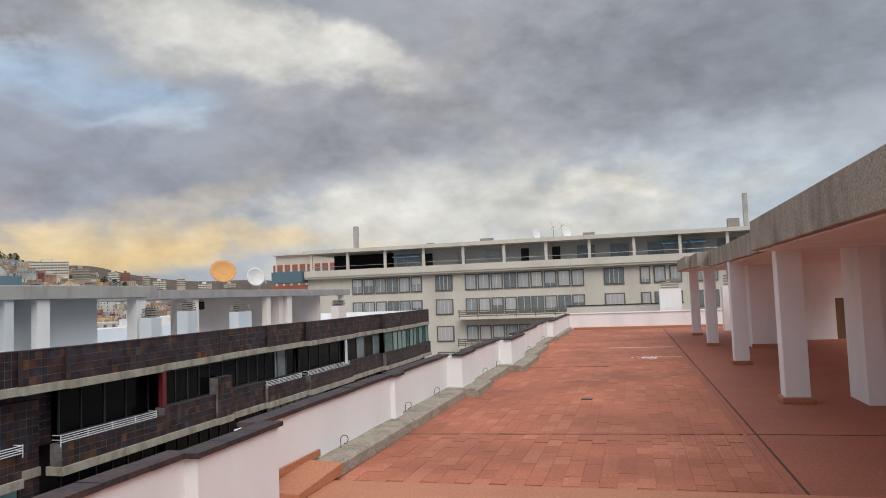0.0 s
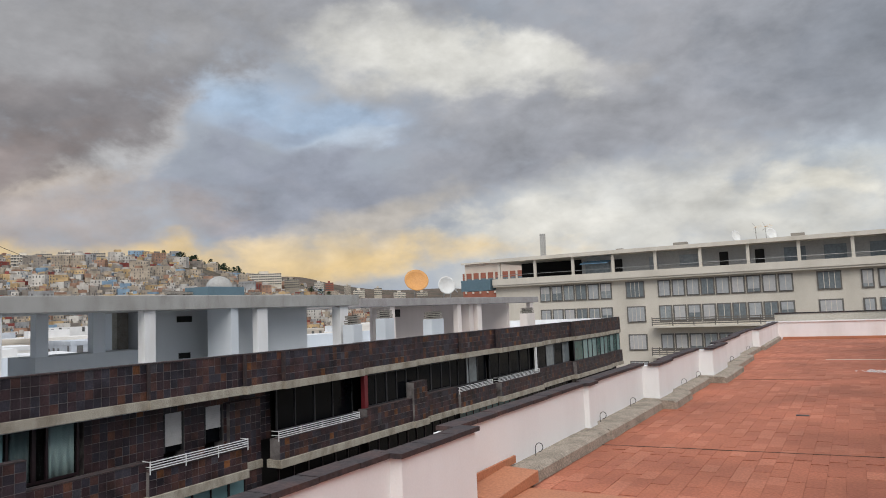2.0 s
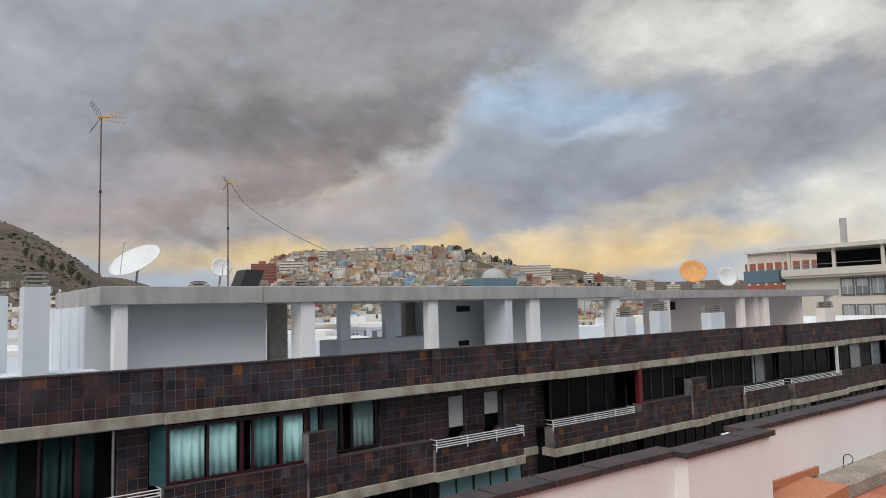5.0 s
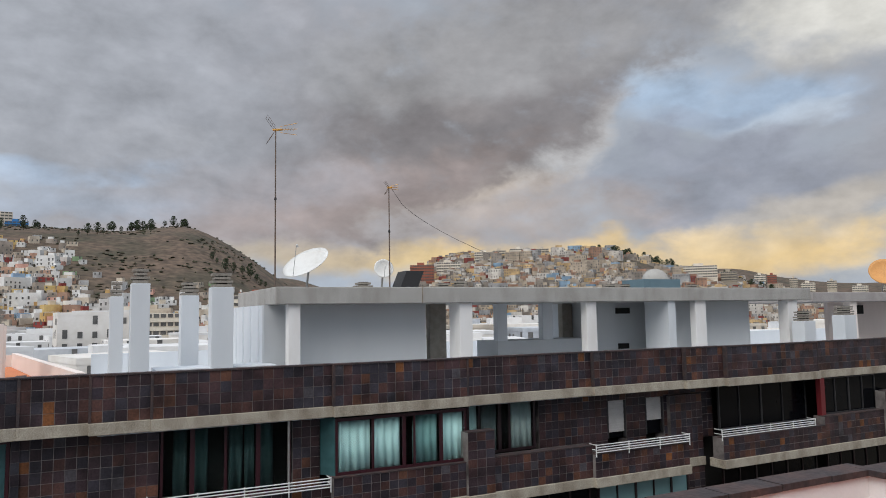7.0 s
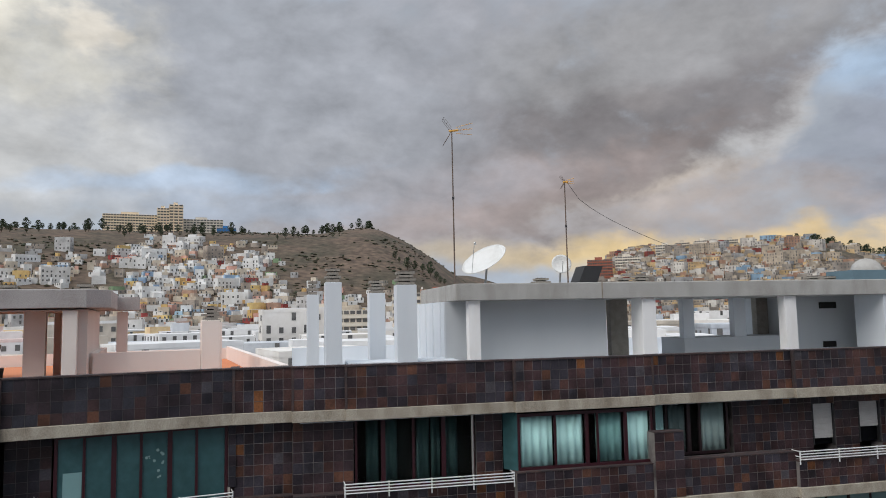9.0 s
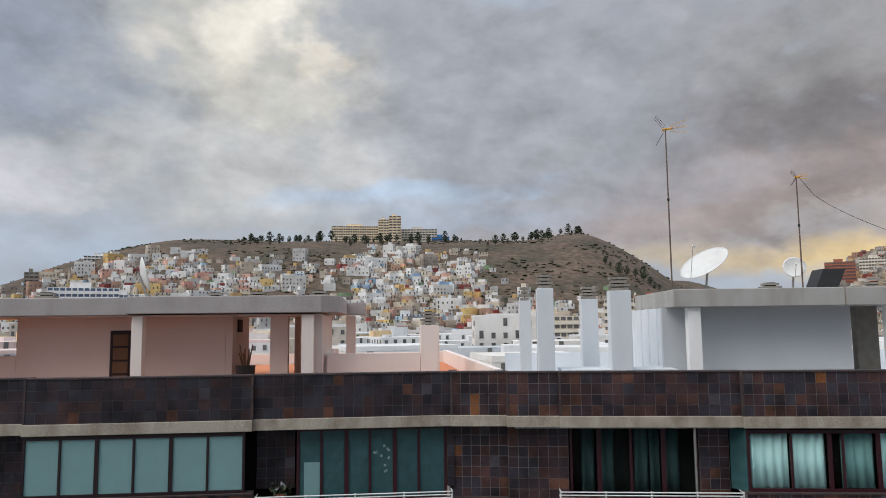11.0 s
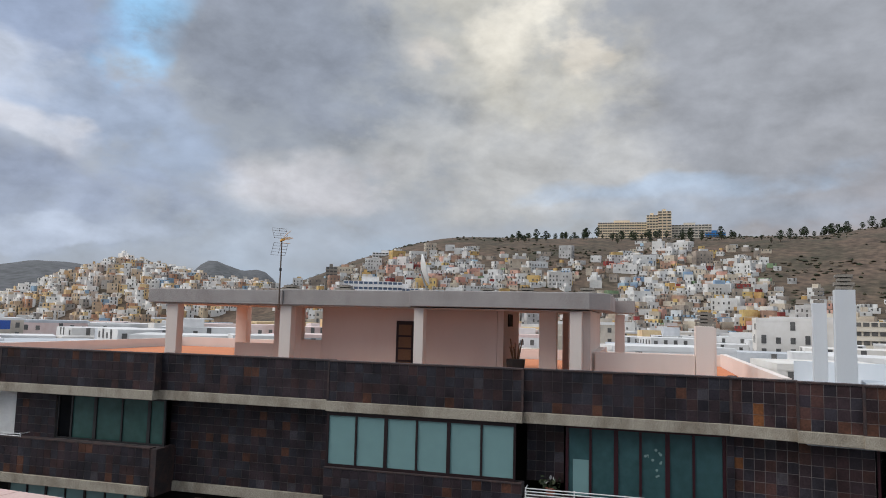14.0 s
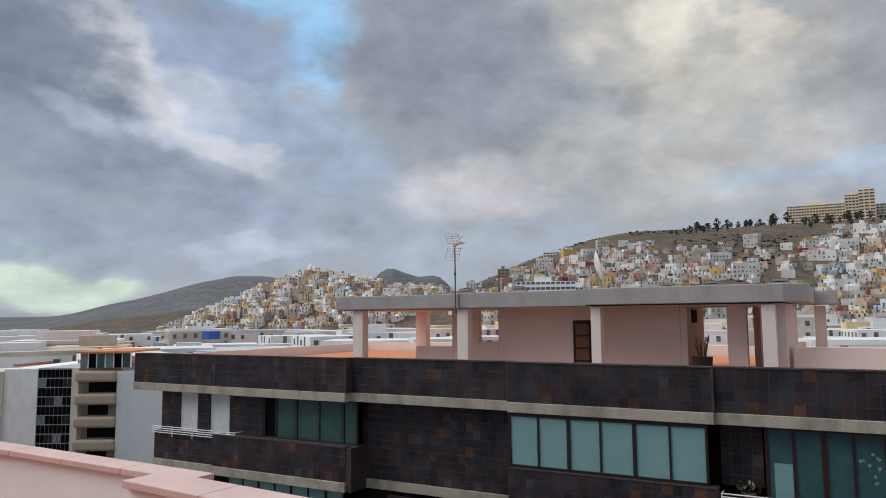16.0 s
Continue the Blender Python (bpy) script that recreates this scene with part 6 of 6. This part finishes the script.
for az, r, z, w, n in ((60.0, 880, 56, 24, 4), (58.8, 890, 60, 16, 4), (57.3, 900, 63, 20, 4), (55.4, 900, 65, 16, 4), (54.1, 900, 64, 16, 4), (39.5, 1100, 30, 14, 4), (38.7, 1120, 27, 12, 5), (37.3, 1140, 31, 10, 5), (36.4, 1150, 27, 18, 4), (34.9, 1160, 29, 12, 4), (33.2, 1200, 25, 20, 3), (31.4, 1200, 24, 18, 3)):
    z = max(z, land(-r * math.sin(radians(az)), r * math.cos(radians(az))) - 1.5)
    banded_block("ridge_block", "distant apartment block on the ridge line", az, r, z, w, 14, n, 3.1, (PALEBEIGE, BEIGE, BRICKRED)[int(az) % 3], HOUSEWIN, 9, 30)


# ---- trees on the hills ----
def tree_mesh(seed, tall):
    rnd = random.Random(seed)
    tr = Mesh().rod((0, 0, -1), (0, 0, tall * 0.5), 0.35, 7, 0.15)
    for i in range(6):
        a = i * 1.1
        tr.rod((0, 0, tall * (0.25 + 0.05 * i)), (tall * 0.22 * math.cos(a), tall * 0.22 * math.sin(a), tall * (0.5 + 0.06 * i)), 0.12, 5, 0.04)
    lf = Mesh()
    for i in range(260):
        h = rnd.random()
        rad = tall * 0.34 * math.sin(math.pi * (0.12 + 0.8 * h)) * math.sqrt(rnd.random()) * rnd.uniform(0.7, 1.25)
        a = rnd.uniform(0, 6.283)
        c = Vector((rad * math.cos(a), rad * math.sin(a), tall * (0.22 + 0.8 * h)))
        e = Euler((rnd.uniform(0, 3), rnd.uniform(0, 3), rnd.uniform(0, 3))).to_matrix()
        w = tall * rnd.uniform(0.035, 0.075)
        k = len(lf.v)
        lf.v += [tuple(c + e @ Vector(p)) for p in ((-w, 0, 0), (0, -w * 0.6, 0), (w, 0, 0), (0, w * 0.6, w * 0.4))]
        lf.f += [(k, k + 1, k + 2, k + 3)]
    return tr, lf


def plant_trees():
    rnd = random.Random(8)
    kinds = []
    for i in range(6):
        tr, lf = tree_mesh(i, (5, 6, 7.5, 9, 11, 13)[i])
        t = thing("tree", "dark green pine-like tree on the hill", "tree", "hill trees", at=(0, 0, -60))
        t.location = (0, 0, 0)
        part("trunk", tr, TRUNK, t)
        part("crown", lf, LEAF, t)
        kinds.append(t)
    spots = []
    for a0, a1, r, n in ((78.6, 80.6, 880, 0), (83.0, 84.6, 880, 9), (85.2, 88.6, 890, 22), (92.5, 94, 890, 6), (95, 104, 885, 30), (104, 110, 900, 34), (44.5, 51.0, 960, 60), (38, 44, 1000, 30), (100, 112, 780, 14), (88, 100, 760, 12), (76, 82, 640, 10)):
        for _ in range(n):
            a = rnd.uniform(a0, a1)
            rr = r + rnd.uniform(-22, 22)
            spots.append((-rr * math.sin(radians(a)), rr * math.cos(radians(a)), rnd))
    used = set()
    for i, (x, y, _) in enumerate(spots):
        k = rnd.choice((0, 0, 1, 1, 2, 2, 3, 3, 4, 5))
        m = Matrix.LocRotScale((x, y, land(x, y)), Euler((0, 0, rnd.uniform(0, 6))), None)
        if k not in used:
            used.add(k)
            kinds[k].matrix_basis = m
        else:
            copy_thing(kinds[k], m)


plant_trees()


def scrub():
    """Low dry bushes over the bare slopes."""
    rnd = random.Random(21)
    m = Mesh()
    for _ in range(5200):
        a, r = rnd.uniform(72, 128), rnd.uniform(430, 905)
        if rnd.random() < 0.25:
            a, r = rnd.uniform(40, 68), rnd.uniform(600, 1000)
        x, y = -r * math.sin(radians(a)), r * math.cos(radians(a))
        if noise.noise((x * 0.014, y * 0.014, 2.0)) < -0.05 + 0.25 * rnd.random():
            continue
        z, w, h = land(x, y), rnd.uniform(0.8, 3.2), rnd.uniform(0.6, 2.0)
        k = len(m.v)
        ring = [(x + w * rnd.uniform(0.6, 1.1) * math.cos(q), y + w * rnd.uniform(0.6, 1.1) * math.sin(q), z + h * rnd.uniform(0.1, 0.5)) for q in (0, 1.25, 2.5, 3.75, 5.0)]
        m.v += ring + [(x + rnd.uniform(-0.4, 0.4), y + rnd.uniform(-0.4, 0.4), z + h), (x, y, z - 0.6)]
        for q in range(5):
            m.f += [(k + q, k + (q + 1) % 5, k + 5), (k + (q + 1) % 5, k + q, k + 6)]
    stuff_mesh("scrub", m, SCRUB, "low dark dry scrub over the slopes", "bushes")


SCRUB = palette("dry_scrub", [(0.3, (0.045, 0.048, 0.026)), (0.3, (0.065, 0.060, 0.036)), (0.2, (0.10, 0.080, 0.055)), (0.2, (0.034, 0.042, 0.022))], 0.95, 0.2, 0.1, 2)
scrub()


def balcony_plant():
    t = thing("potted_plant", "small leafy potted plant with white flowers in the balcony recess", "plant")
    rnd = random.Random(2)
    x, y, _ = P("K", -3.05, -0.35, 0)
    part("pot", Mesh().rod((x, y, SILL - 0.30), (x, y, SILL - 0.10), 0.10, 10, 0.13), BRICKRED, t)
    for name, n, material, hi in (("leaf", 40, LEAF, 0.35), ("flower", 3, BLIND, 0.4)):
        for _ in range(n):
            c = Vector((x + rnd.uniform(-0.25, 0.25), y + rnd.uniform(-0.25, 0.25), SILL - 0.2 + rnd.uniform(0.1, hi)))
            e = Euler((rnd.uniform(0, 3), rnd.uniform(0, 3), rnd.uniform(0, 3))).to_matrix()
            m = Mesh()
            m.v = [tuple(c + e @ Vector(q)) for q in ((-0.07, 0, 0), (0, -0.04, 0.01), (0.07, 0, 0), (0, 0.04, 0.01))]
            m.f = [(0, 1, 2, 3)]
            part(name, m, material, t)


balcony_plant()


def downpipe(fr, s, n, z0, z1):
    t = thing("downpipe", "thin grey rain pipe on the tiled facade", "pipe", "rain pipes")
    part("pipe", Mesh().rod(P(fr, s, n, z0), P(fr, s, n, z1), 0.03, 8), STEEL, t)


downpipe("W", 4.72, -0.05, SILL - 0.1, B1)


# ---- terrace floor pieces ----
def floor_pieces():
    f = bpy.data.objects["floor"]
    rnd = random.Random(3)
    tw, tl = 0.17, 0.34
    me_cache = {}
    rest = Mesh()
    m = Mesh().box(-tw / 2 + 0.0014, tw / 2 - 0.0014, -tl / 2 + 0.0014, tl / 2 - 0.0014, -0.0049, 0.0)
    me = bpy.data.meshes.new("floor_tile")
    me.from_pydata(m.v, [], m.f)
    me.materials.append(FLOORTILE)
    n = 0
    cols = int((1.12 + 3.1) / tw)
    for i in range(cols):
        x = -3.0 + tw * (i + 0.5)
        for j in range(-1, 78):
            y = 6.78 + tl * (j + 0.5 + 0.5 * (i % 2)) + (0.03 if j > 5 else 0)
            if y > 33.0 or y < 6.85 or x > 1.1:
                continue
            z = rnd.uniform(-0.002, 0.002)
            if y < 10.6 and -2.4 < x < 0.9 and n < 290:
                ob = new("floor_tile", me)
                ob.location = (x, y, z)
                ob.parent = f
                n += 1
            else:
                rest.box(x - tw / 2 + 0.0014, x + tw / 2 - 0.0014, y - tl / 2 + 0.0014, y + tl / 2 - 0.0014, -0.0049, z)
    me2 = bpy.data.meshes.new("floor_tiling")
    me2.from_pydata(rest.v, [], rest.f)
    me2.materials.append(FLOORTILE)
    ob = new("floor_tiling", me2)
    ob.parent = f
    tagged(ob, "worn terracotta floor tiles", kind="stuff")
    jt = thing("floor_joint", "dark open expansion joint across the floor", "joint", kind="structure")
    lj = Mesh()
    lj.corners([(x + e, y, z) for x, y in ((1.285, 6.76), (1.075, 33.2)) for e in (0.0, 0.022) for z in (-0.0049, 0.0055)])
    part("long_joint", lj, JOINT, jt)
    cj = Mesh()
    cj.corners([(x, y + e, z) for x, y in ((-3.05, 9.23), (1.12, 9.48)) for e in (0.0, 0.022) for z in (-0.0049, 0.0045)])
    part("cross_joint", cj, JOINT, jt)
    part("cross_joint", Mesh().box(1.17, 12.0, 9.49, 9.51, 0.0005, 0.004), JOINT, jt)
    part("cross_joint", Mesh().box(-2.6, -0.7, 17.36, 17.385, -0.0049, 0.0045), JOINT, jt)
    pt = thing("mortar_patch", "pale mortar lines of a repaired strip of floor", "repair", kind="structure")
    for i in range(8):
        part("mortar_line", Mesh().box(0.30 + i * 0.115, 0.309 + i * 0.115, 8.15, 9.38, 0.0, 0.0045), MORTAR, pt)
    dr = thing("floor_drain", "small dark floor drain slot", "drain")
    part("slot", Mesh().box(-0.98, -0.80, 12.25, 12.36, -0.005, 0.006), BLACKMETAL, dr)
    st = thing("lime_stain", "white splashed lime stain on the floor tiles", "stain", kind="structure")
    for _ in range(46):
        a, d = rnd.uniform(0, 6.28), rnd.random() ** 1.5 * 0.42
        cx, cy, r = 0.15 + d * 1.2 * math.cos(a), 19.4 + 1.2 * d * math.sin(a), rnd.uniform(0.012, 0.05)
        part("splash", Mesh().rod((cx, cy, 0.0), (cx, cy, 0.0065), r, 9), WHITE, st)
    part("splash_line", Mesh().box(0.2, 1.05, 19.5, 19.56, 0.0, 0.0062), PALEBEIGE, st)
    part("splash_line", Mesh().box(-0.9, 1.0, 22.7, 22.78, 0.0, 0.0062), PALEBEIGE, st)


floor_pieces()
